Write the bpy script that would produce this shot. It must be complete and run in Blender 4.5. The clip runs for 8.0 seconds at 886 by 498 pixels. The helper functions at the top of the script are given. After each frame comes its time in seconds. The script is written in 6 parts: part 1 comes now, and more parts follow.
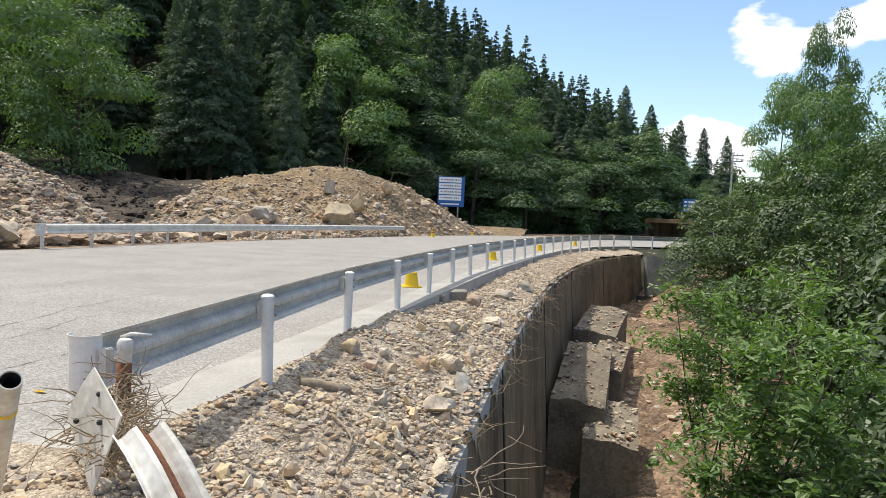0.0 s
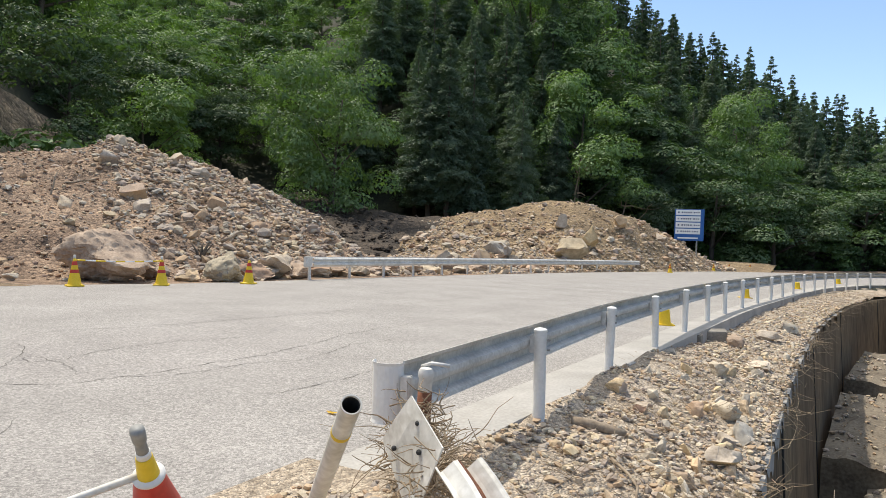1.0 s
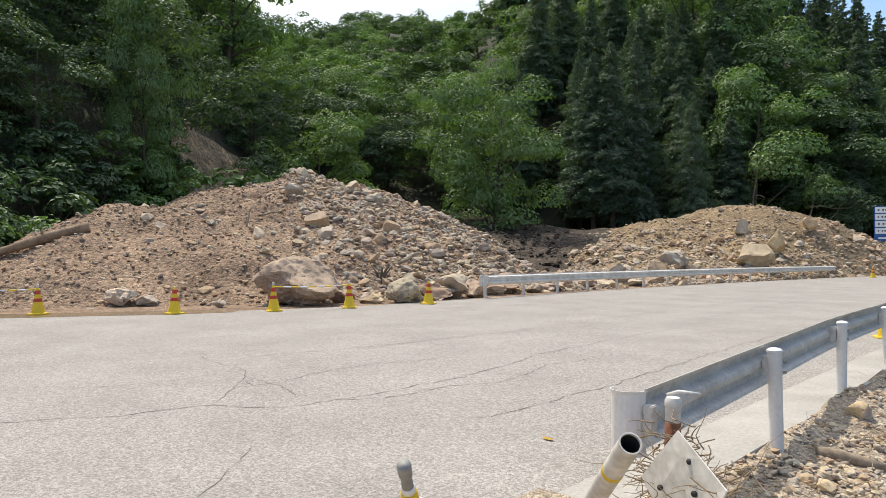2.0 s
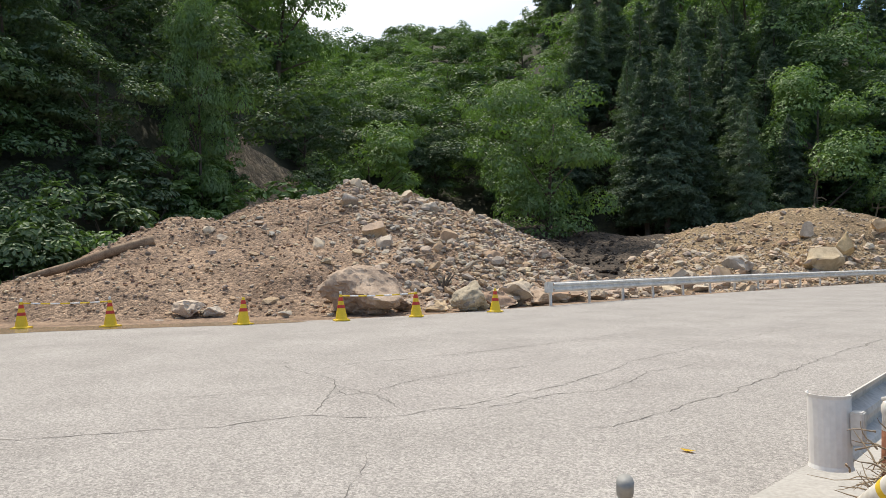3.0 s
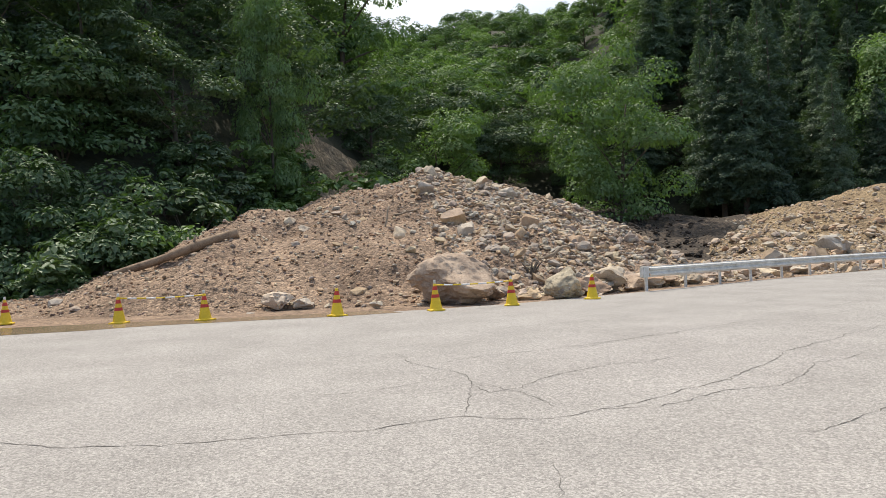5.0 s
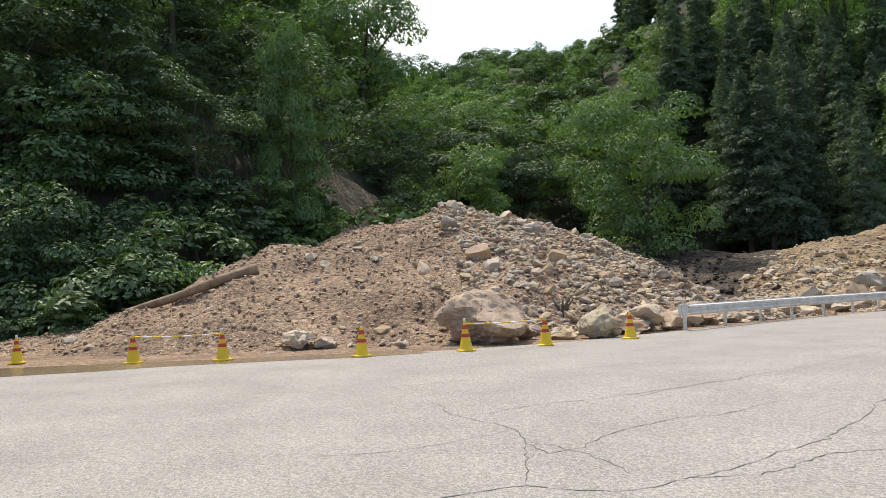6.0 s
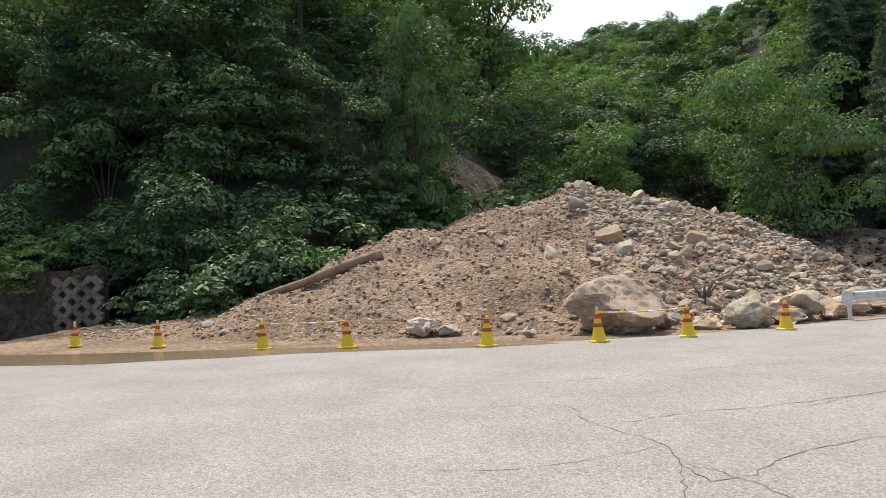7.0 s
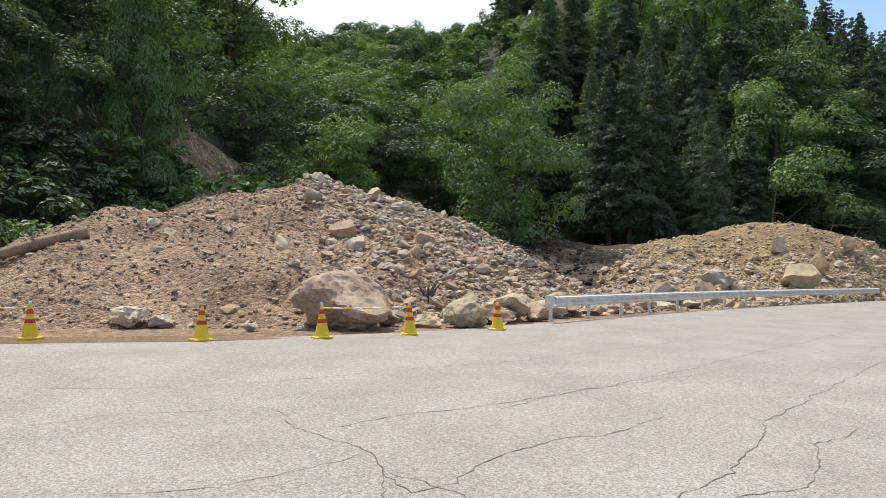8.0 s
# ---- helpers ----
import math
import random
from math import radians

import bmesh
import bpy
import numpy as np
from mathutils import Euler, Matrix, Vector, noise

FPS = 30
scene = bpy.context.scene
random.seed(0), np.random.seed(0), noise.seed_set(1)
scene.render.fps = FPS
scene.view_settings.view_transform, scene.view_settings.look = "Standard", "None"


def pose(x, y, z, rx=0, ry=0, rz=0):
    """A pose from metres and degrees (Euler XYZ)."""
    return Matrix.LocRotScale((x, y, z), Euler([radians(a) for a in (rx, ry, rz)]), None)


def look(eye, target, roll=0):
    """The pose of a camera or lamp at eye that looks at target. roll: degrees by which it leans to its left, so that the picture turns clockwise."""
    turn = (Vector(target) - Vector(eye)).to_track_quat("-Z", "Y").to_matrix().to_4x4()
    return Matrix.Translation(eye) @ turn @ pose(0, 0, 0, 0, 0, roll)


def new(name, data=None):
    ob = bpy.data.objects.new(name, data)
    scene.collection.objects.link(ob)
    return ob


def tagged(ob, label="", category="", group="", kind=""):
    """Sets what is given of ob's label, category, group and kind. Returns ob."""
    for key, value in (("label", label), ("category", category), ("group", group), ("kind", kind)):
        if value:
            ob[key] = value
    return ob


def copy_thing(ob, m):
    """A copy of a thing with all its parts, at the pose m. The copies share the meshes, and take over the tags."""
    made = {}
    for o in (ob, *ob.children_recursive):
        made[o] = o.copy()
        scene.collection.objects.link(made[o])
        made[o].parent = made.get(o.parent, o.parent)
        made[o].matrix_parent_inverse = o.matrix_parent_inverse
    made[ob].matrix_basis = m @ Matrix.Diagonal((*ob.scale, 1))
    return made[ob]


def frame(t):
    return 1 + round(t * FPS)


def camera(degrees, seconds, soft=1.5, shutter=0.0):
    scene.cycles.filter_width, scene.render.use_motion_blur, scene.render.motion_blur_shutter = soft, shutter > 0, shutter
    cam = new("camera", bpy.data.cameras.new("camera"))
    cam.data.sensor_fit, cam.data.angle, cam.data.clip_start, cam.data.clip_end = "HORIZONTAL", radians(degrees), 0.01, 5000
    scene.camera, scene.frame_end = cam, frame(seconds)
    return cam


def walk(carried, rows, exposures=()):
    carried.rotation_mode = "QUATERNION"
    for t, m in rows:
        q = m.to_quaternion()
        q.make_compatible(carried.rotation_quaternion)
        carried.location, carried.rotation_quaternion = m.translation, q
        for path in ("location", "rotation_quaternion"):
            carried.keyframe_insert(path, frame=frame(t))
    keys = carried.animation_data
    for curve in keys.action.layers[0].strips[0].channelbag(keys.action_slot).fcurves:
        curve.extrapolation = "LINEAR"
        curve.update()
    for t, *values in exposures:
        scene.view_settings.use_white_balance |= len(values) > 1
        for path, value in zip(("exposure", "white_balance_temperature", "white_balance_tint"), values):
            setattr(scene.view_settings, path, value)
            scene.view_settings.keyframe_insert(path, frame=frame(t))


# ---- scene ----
cam = camera(63.1, 8.0, soft=0.6)
PATH = [
    (0, (1.023, -1.828, 1.75), (0.66, 0.136, 1.636), 2.3),
    (0.5, (0.673, -1.706, 1.714), (-0.082, 0.146, 1.704), 1.6),
    (1, (0.528, -1.752, 1.703), (-0.423, 0.007, 1.662), 2.0),
    (1.5, (0.321, -1.755, 1.703), (-0.796, -0.097, 1.672), 0.9),
    (2, (0.087, -1.851, 1.742), (-1.23, -0.347, 1.738), -0.6),
    (2.2, (-0.048, -1.892, 1.744), (-1.389, -0.409, 1.721), 0.8),
    (3.3, (-0.848, -2.043, 1.611), (-2.308, -0.678, 1.689), -3.2),
    (3.5, (-0.914, -2.159, 1.622), (-2.443, -0.872, 1.691), -2.8),
    (4, (-1.14, -2.384, 1.607), (-2.675, -1.101, 1.609), -4.0),
    (4.2, (-1.171, -2.44, 1.632), (-2.719, -1.173, 1.618), -3.2),
    (5.3, (-2.238, -1.951, 1.626), (-3.746, -0.638, 1.656), -2.4),
    (5.5, (-2.44, -1.878, 1.642), (-3.952, -0.57, 1.716), -1.4),
    (6, (-2.813, -1.732, 1.662), (-4.358, -0.467, 1.766), -2.8),
    (6.5, (-3.237, -1.446, 1.712), (-5.023, -0.549, 1.775), -4.3),
    (7, (-3.582, -1.204, 1.756), (-5.325, -0.225, 1.829), -3.0),
    (7.5, (-3.91, -0.937, 1.71), (-5.516, 0.252, 1.792), -3.5),
    (8, (-3.909, -0.682, 1.767), (-5.196, 0.848, 1.802), 0.3),
]
walk(cam, [(t, look(eye, target, roll)) for t, eye, target, roll in PATH],
     exposures=[(0, 0.07, 6500, 10), (0.5, 0.04, 6500, 10), (1.5, 0.05, 6650, 11), (3.5, 0.0, 6650, 11), (6, 0.06, 6650, 11), (8, 0.05, 6700, 11)])

# ---- daylight ----
SUN_AZ, SUN_EL = -70.0, 64.0
world = bpy.data.worlds.new("sky")
scene.world = world
world.use_nodes = True
wn, wl = world.node_tree.nodes, world.node_tree.links
wn.clear()
sky = wn.new("ShaderNodeTexSky")
sky.sky_type, sky.sun_disc = "NISHITA", False
sky.sun_elevation, sky.sun_rotation = radians(SUN_EL), radians(SUN_AZ)
sky.air_density, sky.dust_density, sky.ozone_density = 1.0, 0.25, 2.0
w_co = wn.new("ShaderNodeTexCoord")
w_map = wn.new("ShaderNodeMapping")
w_map.inputs["Location"].default_value = (0.35, 0.0, 0.55)
w_map.inputs["Scale"].default_value = (3.0, 3.0, 6.5)
w_noise = wn.new("ShaderNodeTexNoise")
w_noise.inputs["Scale"].default_value, w_noise.inputs["Detail"].default_value = 3.2, 8.0
w_ramp = wn.new("ShaderNodeValToRGB")
w_ramp.color_ramp.elements[0].position, w_ramp.color_ramp.elements[1].position = 0.66, 0.73
w_mix = wn.new("ShaderNodeMixRGB")
w_mix.inputs[2].default_value = (6.0, 6.1, 6.3, 1)
# thin bright haze round the sun
w_dot = wn.new("ShaderNodeVectorMath")
w_dot.operation = "DOT_PRODUCT"
w_span = wn.new("ShaderNodeMapRange")
w_span.interpolation_type = "SMOOTHSTEP"
w_span.inputs["From Min"].default_value, w_span.inputs["From Max"].default_value = 0.50, 0.74
w_haze = wn.new("ShaderNodeMixRGB")
w_haze.inputs[2].default_value = (6.2, 6.3, 6.3, 1)
w_bg = wn.new("ShaderNodeBackground")
w_bg.inputs["Strength"].default_value = 0.19
w_out = wn.new("ShaderNodeOutputWorld")
wl.new(w_co.outputs["Generated"], w_map.inputs[0])
wl.new(w_map.outputs[0], w_noise.inputs["Vector"])
# banks of fair-weather cloud: azimuth, elevation, half width in degrees
w_sum = w_noise.outputs["Fac"]
for c_az, c_el, c_half in ((13.0, 13.0, 3.6), (20.5, 12.8, 5.0), (7.0, 6.3, 3.0), (10.5, 5.0, 3.0), (48.0, 22.0, 9.0), (-150.0, 30.0, 12.0), (110.0, 18.0, 10.0)):
    c_dir = Vector((math.sin(radians(c_az)) * math.cos(radians(c_el)), math.cos(radians(c_az)) * math.cos(radians(c_el)), math.sin(radians(c_el))))
    c_dot, c_near, c_add = wn.new("ShaderNodeVectorMath"), wn.new("ShaderNodeMapRange"), wn.new("ShaderNodeMath")
    c_dot.operation = "DOT_PRODUCT"
    c_dot.inputs[1].default_value = c_dir
    c_near.inputs["From Min"].default_value, c_near.inputs["From Max"].default_value = math.cos(radians(c_half)), 1.0
    c_near.inputs["To Max"].default_value = 0.26
    wl.new(w_co.outputs["Generated"], c_dot.inputs[0])
    wl.new(c_dot.outputs["Value"], c_near.inputs["Value"])
    wl.new(w_sum, c_add.inputs[0])
    wl.new(c_near.outputs[0], c_add.inputs[1])
    w_sum = c_add.outputs[0]
wl.new(w_sum, w_ramp.inputs[0])
wl.new(w_ramp.outputs[0], w_mix.inputs[0])
wl.new(sky.outputs[0], w_mix.inputs[1])
wl.new(w_co.outputs["Generated"], w_dot.inputs[0])
wl.new(w_dot.outputs["Value"], w_span.inputs["Value"])
wl.new(w_span.outputs[0], w_haze.inputs[0])
wl.new(w_mix.outputs[0], w_haze.inputs[1])
wl.new(w_haze.outputs[0], w_bg.inputs["Color"])
wl.new(w_bg.outputs[0], w_out.inputs["Surface"])
sun = new("sun", bpy.data.lights.new("sun", "SUN"))
sun.data.energy, sun.data.angle, sun.data.color = 3.95, radians(0.53), (1.0, 0.93, 0.81)
az, el = radians(SUN_AZ), radians(SUN_EL)
SUN_DIR = Vector((math.sin(az) * math.cos(el), math.cos(az) * math.cos(el), math.sin(el)))
w_dot.inputs[1].default_value = SUN_DIR
sun.matrix_world = look(SUN_DIR * 300, (0, 0, 0))

# ---- materials ----
def mat(name, dark, light, rough=0.8, scale=6.0, fine=60.0, bump=0.3, metal=0.0, spread=0.0, local=False, depth=0.02, clods=0.0, squash=1.0):
    """A worn surface: two colours mixed by broad and fine noise, with relief; spread varies it from object to object."""
    m = bpy.data.materials.new(name)
    m.use_nodes = True
    n, l = m.node_tree.nodes, m.node_tree.links
    b = n["Principled BSDF"]
    if local:
        co = n.new("ShaderNodeTexCoord").outputs["Object"]
    else:
        co = n.new("ShaderNodeNewGeometry").outputs["Position"]
    if squash != 1.0:
        runs = n.new("ShaderNodeMapping")
        runs.inputs["Scale"].default_value = (1, 1, squash)
        l.new(co, runs.inputs["Vector"])
        co = runs.outputs[0]
    broad, small = n.new("ShaderNodeTexNoise"), n.new("ShaderNodeTexNoise")
    broad.inputs["Scale"].default_value, broad.inputs["Detail"].default_value = scale, 6.0
    small.inputs["Scale"].default_value, small.inputs["Detail"].default_value = fine, 4.0
    l.new(co, broad.inputs["Vector"])
    l.new(co, small.inputs["Vector"])
    mix = n.new("ShaderNodeMath")
    mix.operation = "MULTIPLY_ADD"
    mix.inputs[1].default_value = 0.45
    l.new(small.outputs["Fac"], mix.inputs[0])
    half = n.new("ShaderNodeMath")
    half.operation = "MULTIPLY"
    half.inputs[1].default_value = 0.55
    l.new(broad.outputs["Fac"], half.inputs[0])
    l.new(half.outputs[0], mix.inputs[2])
    ramp = n.new("ShaderNodeValToRGB")
    ramp.color_ramp.elements[0].position, ramp.color_ramp.elements[1].position = 0.34, 0.66
    ramp.color_ramp.elements[0].color, ramp.color_ramp.elements[1].color = (*dark, 1), (*light, 1)
    l.new(mix.outputs[0], ramp.inputs[0])
    out = ramp.outputs[0]
    if spread:
        hsv = n.new("ShaderNodeHueSaturation")
        info, isle = n.new("ShaderNodeObjectInfo"), n.new("ShaderNodeNewGeometry")
        add = n.new("ShaderNodeMath")
        add.operation = "ADD"
        l.new(info.outputs["Random"], add.inputs[0])
        l.new(isle.outputs["Random Per Island"], add.inputs[1])
        span = n.new("ShaderNodeMapRange")
        span.inputs["From Max"].default_value = 2.0
        span.inputs["To Min"].default_value, span.inputs["To Max"].default_value = 1 - spread, 1 + spread
        l.new(add.outputs[0], span.inputs["Value"])
        l.new(span.outputs[0], hsv.inputs["Value"])
        hue = n.new("ShaderNodeMapRange")
        hue.inputs["To Min"].default_value, hue.inputs["To Max"].default_value = 0.482, 0.512
        l.new(isle.outputs["Random Per Island"], hue.inputs["Value"])
        l.new(hue.outputs[0], hsv.inputs["Hue"])
        tints = n.new("ShaderNodeValToRGB")
        tints.color_ramp.interpolation = "CONSTANT"
        stops = tints.color_ramp.elements
        stops[0].color, stops[1].color, stops[1].position = (1, 1, 1, 1), (0.86, 0.90, 0.96, 1), 0.30
        for at, tint in ((0.48, (1.0, 0.9, 0.74, 1)), (0.62, (1.12, 1.1, 1.06, 1)), (0.74, (0.92, 0.78, 0.66, 1)), (0.86, (1.05, 1.0, 0.9, 1))):
            stops.new(at).color = tint
        wrap = n.new("ShaderNodeMath")
        wrap.operation = "FRACT"
        l.new(add.outputs[0], wrap.inputs[0])
        l.new(wrap.outputs[0], tints.inputs[0])
        tinted = n.new("ShaderNodeMixRGB")
        tinted.blend_type = "MULTIPLY"
        tinted.inputs[0].default_value = 1.0
        l.new(out, tinted.inputs[1])
        l.new(tints.outputs[0], tinted.inputs[2])
        l.new(tinted.outputs[0], hsv.inputs["Color"])
        out = hsv.outputs[0]
    tall = mix.outputs[0]
    if clods:
        heights = []
        for size, weight in ((clods, 0.6), (clods * 2.7, 0.4)):
            cell = n.new("ShaderNodeTexVoronoi")
            cell.inputs["Scale"].default_value = size
            cell.inputs["Randomness"].default_value = 1.0
            warp = n.new("ShaderNodeVectorMath")
            warp.operation = "MULTIPLY_ADD"
            warp.inputs[1].default_value = (0.35 / size,) * 3
            l.new(small.outputs["Color"], warp.inputs[0])
            l.new(co, warp.inputs[2])
            l.new(warp.outputs[0], cell.inputs["Vector"])
            inv = n.new("ShaderNodeMath")
            inv.operation = "MULTIPLY_ADD"
            inv.inputs[1].default_value, inv.inputs[2].default_value = -weight, weight
            l.new(cell.outputs["Distance"], inv.inputs[0])
            heights.append(inv.outputs[0])
            tone = n.new("ShaderNodeHueSaturation")
            shade = n.new("ShaderNodeMapRange")
            shade.inputs["To Min"].default_value, shade.inputs["To Max"].default_value = 0.72, 1.32
            split = n.new("ShaderNodeSeparateColor")
            l.new(cell.outputs["Color"], split.inputs[0])
            l.new(split.outputs[0], shade.inputs["Value"])
            l.new(shade.outputs[0], tone.inputs["Value"])
            l.new(out, tone.inputs["Color"])
            out = tone.outputs[0]
        both = n.new("ShaderNodeMath")
        l.new(heights[0], both.inputs[0])
        l.new(heights[1], both.inputs[1])
        tall = both.outputs[0]
    l.new(out, b.inputs["Base Color"])
    b.inputs["Roughness"].default_value, b.inputs["Metallic"].default_value = rough, metal
    if bump:
        bp = n.new("ShaderNodeBump")
        bp.inputs["Strength"].default_value, bp.inputs["Distance"].default_value = bump, depth
        l.new(tall, bp.inputs["Height"])
        l.new(bp.outputs[0], b.inputs["Normal"])
    return m


def leaf_mat(name, dark, light, glow=0.35):
    """Thin leaves: diffuse and translucent, varied leaf by leaf and tree by tree."""
    m = bpy.data.materials.new(name)
    m.use_nodes = True
    n, l = m.node_tree.nodes, m.node_tree.links
    n.clear()
    out, mix = n.new("ShaderNodeOutputMaterial"), n.new("ShaderNodeMixShader")
    dif, tra = n.new("ShaderNodeBsdfDiffuse"), n.new("ShaderNodeBsdfTranslucent")
    glo, top = n.new("ShaderNodeBsdfGlossy"), n.new("ShaderNodeMixShader")
    glo.inputs["Roughness"].default_value = 0.5
    glo.inputs["Color"].default_value = (0.8, 0.85, 0.8, 1)
    top.inputs[0].default_value = 0.055
    info, geo = n.new("ShaderNodeObjectInfo"), n.new("ShaderNodeNewGeometry")
    add, ramp = n.new("ShaderNodeMath"), n.new("ShaderNodeValToRGB")
    add.operation = "MULTIPLY_ADD"
    add.inputs[1].default_value = 0.3
    half = n.new("ShaderNodeMath")
    half.operation = "MULTIPLY"
    half.inputs[1].default_value = 0.65
    l.new(info.outputs["Random"], half.inputs[0])
    l.new(geo.outputs["Random Per Island"], add.inputs[0])
    l.new(half.outputs[0], add.inputs[2])
    l.new(add.outputs[0], ramp.inputs[0])
    ramp.color_ramp.elements[0].color, ramp.color_ramp.elements[1].color = (*dark, 1), (*light, 1)
    l.new(ramp.outputs[0], dif.inputs[0])
    yel = n.new("ShaderNodeMixRGB")
    yel.blend_type = "MULTIPLY"
    yel.inputs[0].default_value = 1.0
    yel.inputs[2].default_value = (1.25, 1.4, 0.6, 1)
    l.new(ramp.outputs[0], yel.inputs[1])
    l.new(yel.outputs[0], tra.inputs[0])
    mix.inputs[0].default_value = glow
    l.new(dif.outputs[0], mix.inputs[1])
    l.new(tra.outputs[0], mix.inputs[2])
    l.new(mix.outputs[0], top.inputs[1])
    l.new(glo.outputs[0], top.inputs[2])
    l.new(top.outputs[0], out.inputs[0])
    return m


M_ROAD = mat("dusty_asphalt", (0.245, 0.23, 0.215), (0.335, 0.317, 0.298), 0.9, 0.7, 45, 0.55, depth=0.005, clods=52)
M_CRACK = mat("crack_dark", (0.07, 0.065, 0.058), (0.20, 0.185, 0.17), 0.95, 3, 40, 0.2)
M_SOIL = mat("brown_debris_soil", (0.128, 0.081, 0.053), (0.385, 0.272, 0.186), 0.95, 0.35, 7, 1.0, depth=0.09, clods=8)
M_CLOD = mat("earth_clods", (0.20, 0.135, 0.092), (0.42, 0.305, 0.215), 0.95, 2, 20, 0.4, spread=0.15, depth=0.02)
M_SOIL_TAN = mat("tan_debris_soil", (0.145, 0.10, 0.058), (0.36, 0.265, 0.155), 0.95, 0.4, 7, 1.0, depth=0.12, clods=6)
# brown mud, darkened to stand in for tree shade in the gully
M_GULLY = mat("mud_toned_for_shade", (0.03, 0.023, 0.017), (0.105, 0.078, 0.056), 0.95, 0.4, 5, 1.0, depth=0.2, clods=3)
# near-black so that the shade under the trees lies in the colour
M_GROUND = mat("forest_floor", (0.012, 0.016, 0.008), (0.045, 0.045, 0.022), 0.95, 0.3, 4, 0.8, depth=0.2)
M_BANK = mat("washed_out_earth", (0.10, 0.06, 0.036), (0.33, 0.225, 0.145), 0.95, 0.6, 8, 1.0, depth=0.16, clods=3)
M_GRAVEL = mat("gravelly_fill", (0.23, 0.18, 0.13), (0.53, 0.445, 0.345), 0.95, 1.2, 28, 1.0, depth=0.03, clods=26)
M_STONE = mat("rubble_stone", (0.32, 0.25, 0.185), (0.62, 0.52, 0.40), 0.9, 2.5, 25, 0.7, spread=0.28, depth=0.03)
M_STONE_PALE = mat("pale_stone", (0.38, 0.305, 0.225), (0.68, 0.585, 0.465), 0.9, 6, 40, 0.5, spread=0.45, depth=0.01)
M_STONE_GREY = mat("grey_stone", (0.25, 0.212, 0.168), (0.5, 0.442, 0.365), 0.9, 2.5, 22, 0.6, spread=0.25, depth=0.03)
M_BOULDER = mat("reddish_boulder", (0.26, 0.183, 0.13), (0.53, 0.41, 0.305), 0.9, 1.6, 14, 0.8, depth=0.05)
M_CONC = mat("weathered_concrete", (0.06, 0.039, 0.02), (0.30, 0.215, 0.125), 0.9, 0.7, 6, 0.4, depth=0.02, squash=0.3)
M_CONC_PALE = mat("pale_concrete", (0.30, 0.285, 0.26), (0.47, 0.45, 0.42), 0.9, 1.2, 30, 0.4, depth=0.01)
M_STEEL = mat("galvanised_steel", (0.44, 0.425, 0.395), (0.74, 0.72, 0.68), 0.55, 2.6, 30, 0.08, metal=0.1, depth=0.005)
M_WHITE = mat("white_paint", (0.70, 0.685, 0.65), (0.86, 0.845, 0.81), 0.5, 3.0, 30, 0.1, depth=0.004)
M_OLDWHITE = mat("stained_white_paint", (0.50, 0.47, 0.41), (0.82, 0.80, 0.75), 0.6, 3.5, 22, 0.3, depth=0.006)
M_RUST = mat("rust", (0.10, 0.035, 0.018), (0.27, 0.11, 0.055), 0.9, 5, 40, 0.5)
M_BARK = mat("bark", (0.045, 0.035, 0.026), (0.13, 0.105, 0.08), 0.95, 2, 20, 0.8, local=True, depth=0.03)
M_DEADWOOD = mat("weathered_wood", (0.17, 0.125, 0.085), (0.42, 0.34, 0.25), 0.9, 2, 25, 0.6, depth=0.01)
M_TWIG = mat("dry_twigs", (0.20, 0.145, 0.09), (0.46, 0.36, 0.24), 0.9, 6, 30, 0.2)
M_LOG = mat("stripped_log", (0.15, 0.095, 0.058), (0.40, 0.29, 0.19), 0.85, 3, 22, 0.6, depth=0.015)
M_LEAF = leaf_mat("broad_leaves", (0.055, 0.105, 0.04), (0.115, 0.19, 0.065), 0.3)
# M_LEAF a little darker: hillside shade put into the leaf colour
M_LEAF_DARK = leaf_mat("shade_toned_leaves", (0.05, 0.09, 0.043), (0.105, 0.165, 0.07), 0.32)
# fresh green, with the brightness of sunlit crowns added to the colour
M_LEAF_FRESH = leaf_mat("fresh_leaves_brightened", (0.082, 0.148, 0.044), (0.165, 0.268, 0.082), 0.34)
M_NEEDLE = leaf_mat("cedar_needles", (0.05, 0.088, 0.054), (0.11, 0.165, 0.09), 0.28)
M_LEAF_YOUNG = leaf_mat("young_leaves", (0.11, 0.185, 0.045), (0.21, 0.325, 0.085), 0.4)
M_YELLOW = mat("yellow_plastic", (0.70, 0.47, 0.015), (0.85, 0.60, 0.03), 0.5, 3, 30, 0.05, local=True)
M_RED = mat("red_reflective_band", (0.42, 0.03, 0.02), (0.60, 0.05, 0.03), 0.45, 4, 30, 0.05, local=True)
M_BLACK = mat("dark_rubber", (0.02, 0.02, 0.02), (0.05, 0.05, 0.05), 0.7, 4, 30, 0.1, local=True)
M_BLUE = mat("blue_sign_face", (0.01, 0.09, 0.32), (0.015, 0.12, 0.40), 0.4, 1, 20, 0.02)
M_SIGNWHITE = mat("white_sign_face", (0.80, 0.81, 0.81), (0.88, 0.89, 0.89), 0.45, 1, 20, 0.02)
M_SIGNTEXT = mat("dark_blue_lettering", (0.03, 0.05, 0.12), (0.05, 0.07, 0.16), 0.5, 1, 20, 0.0)
M_GREYPAINT = mat("grey_pole", (0.20, 0.20, 0.19), (0.34, 0.34, 0.32), 0.6, 3, 30, 0.1)
M_MUDWET = mat("wet_mud", (0.16, 0.115, 0.07), (0.27, 0.20, 0.13), 0.22, 0.5, 6, 0.15, depth=0.01)
M_CONC_MID = mat("grey_concrete", (0.15, 0.135, 0.11), (0.33, 0.305, 0.265), 0.9, 2.0, 25, 0.5, depth=0.01)
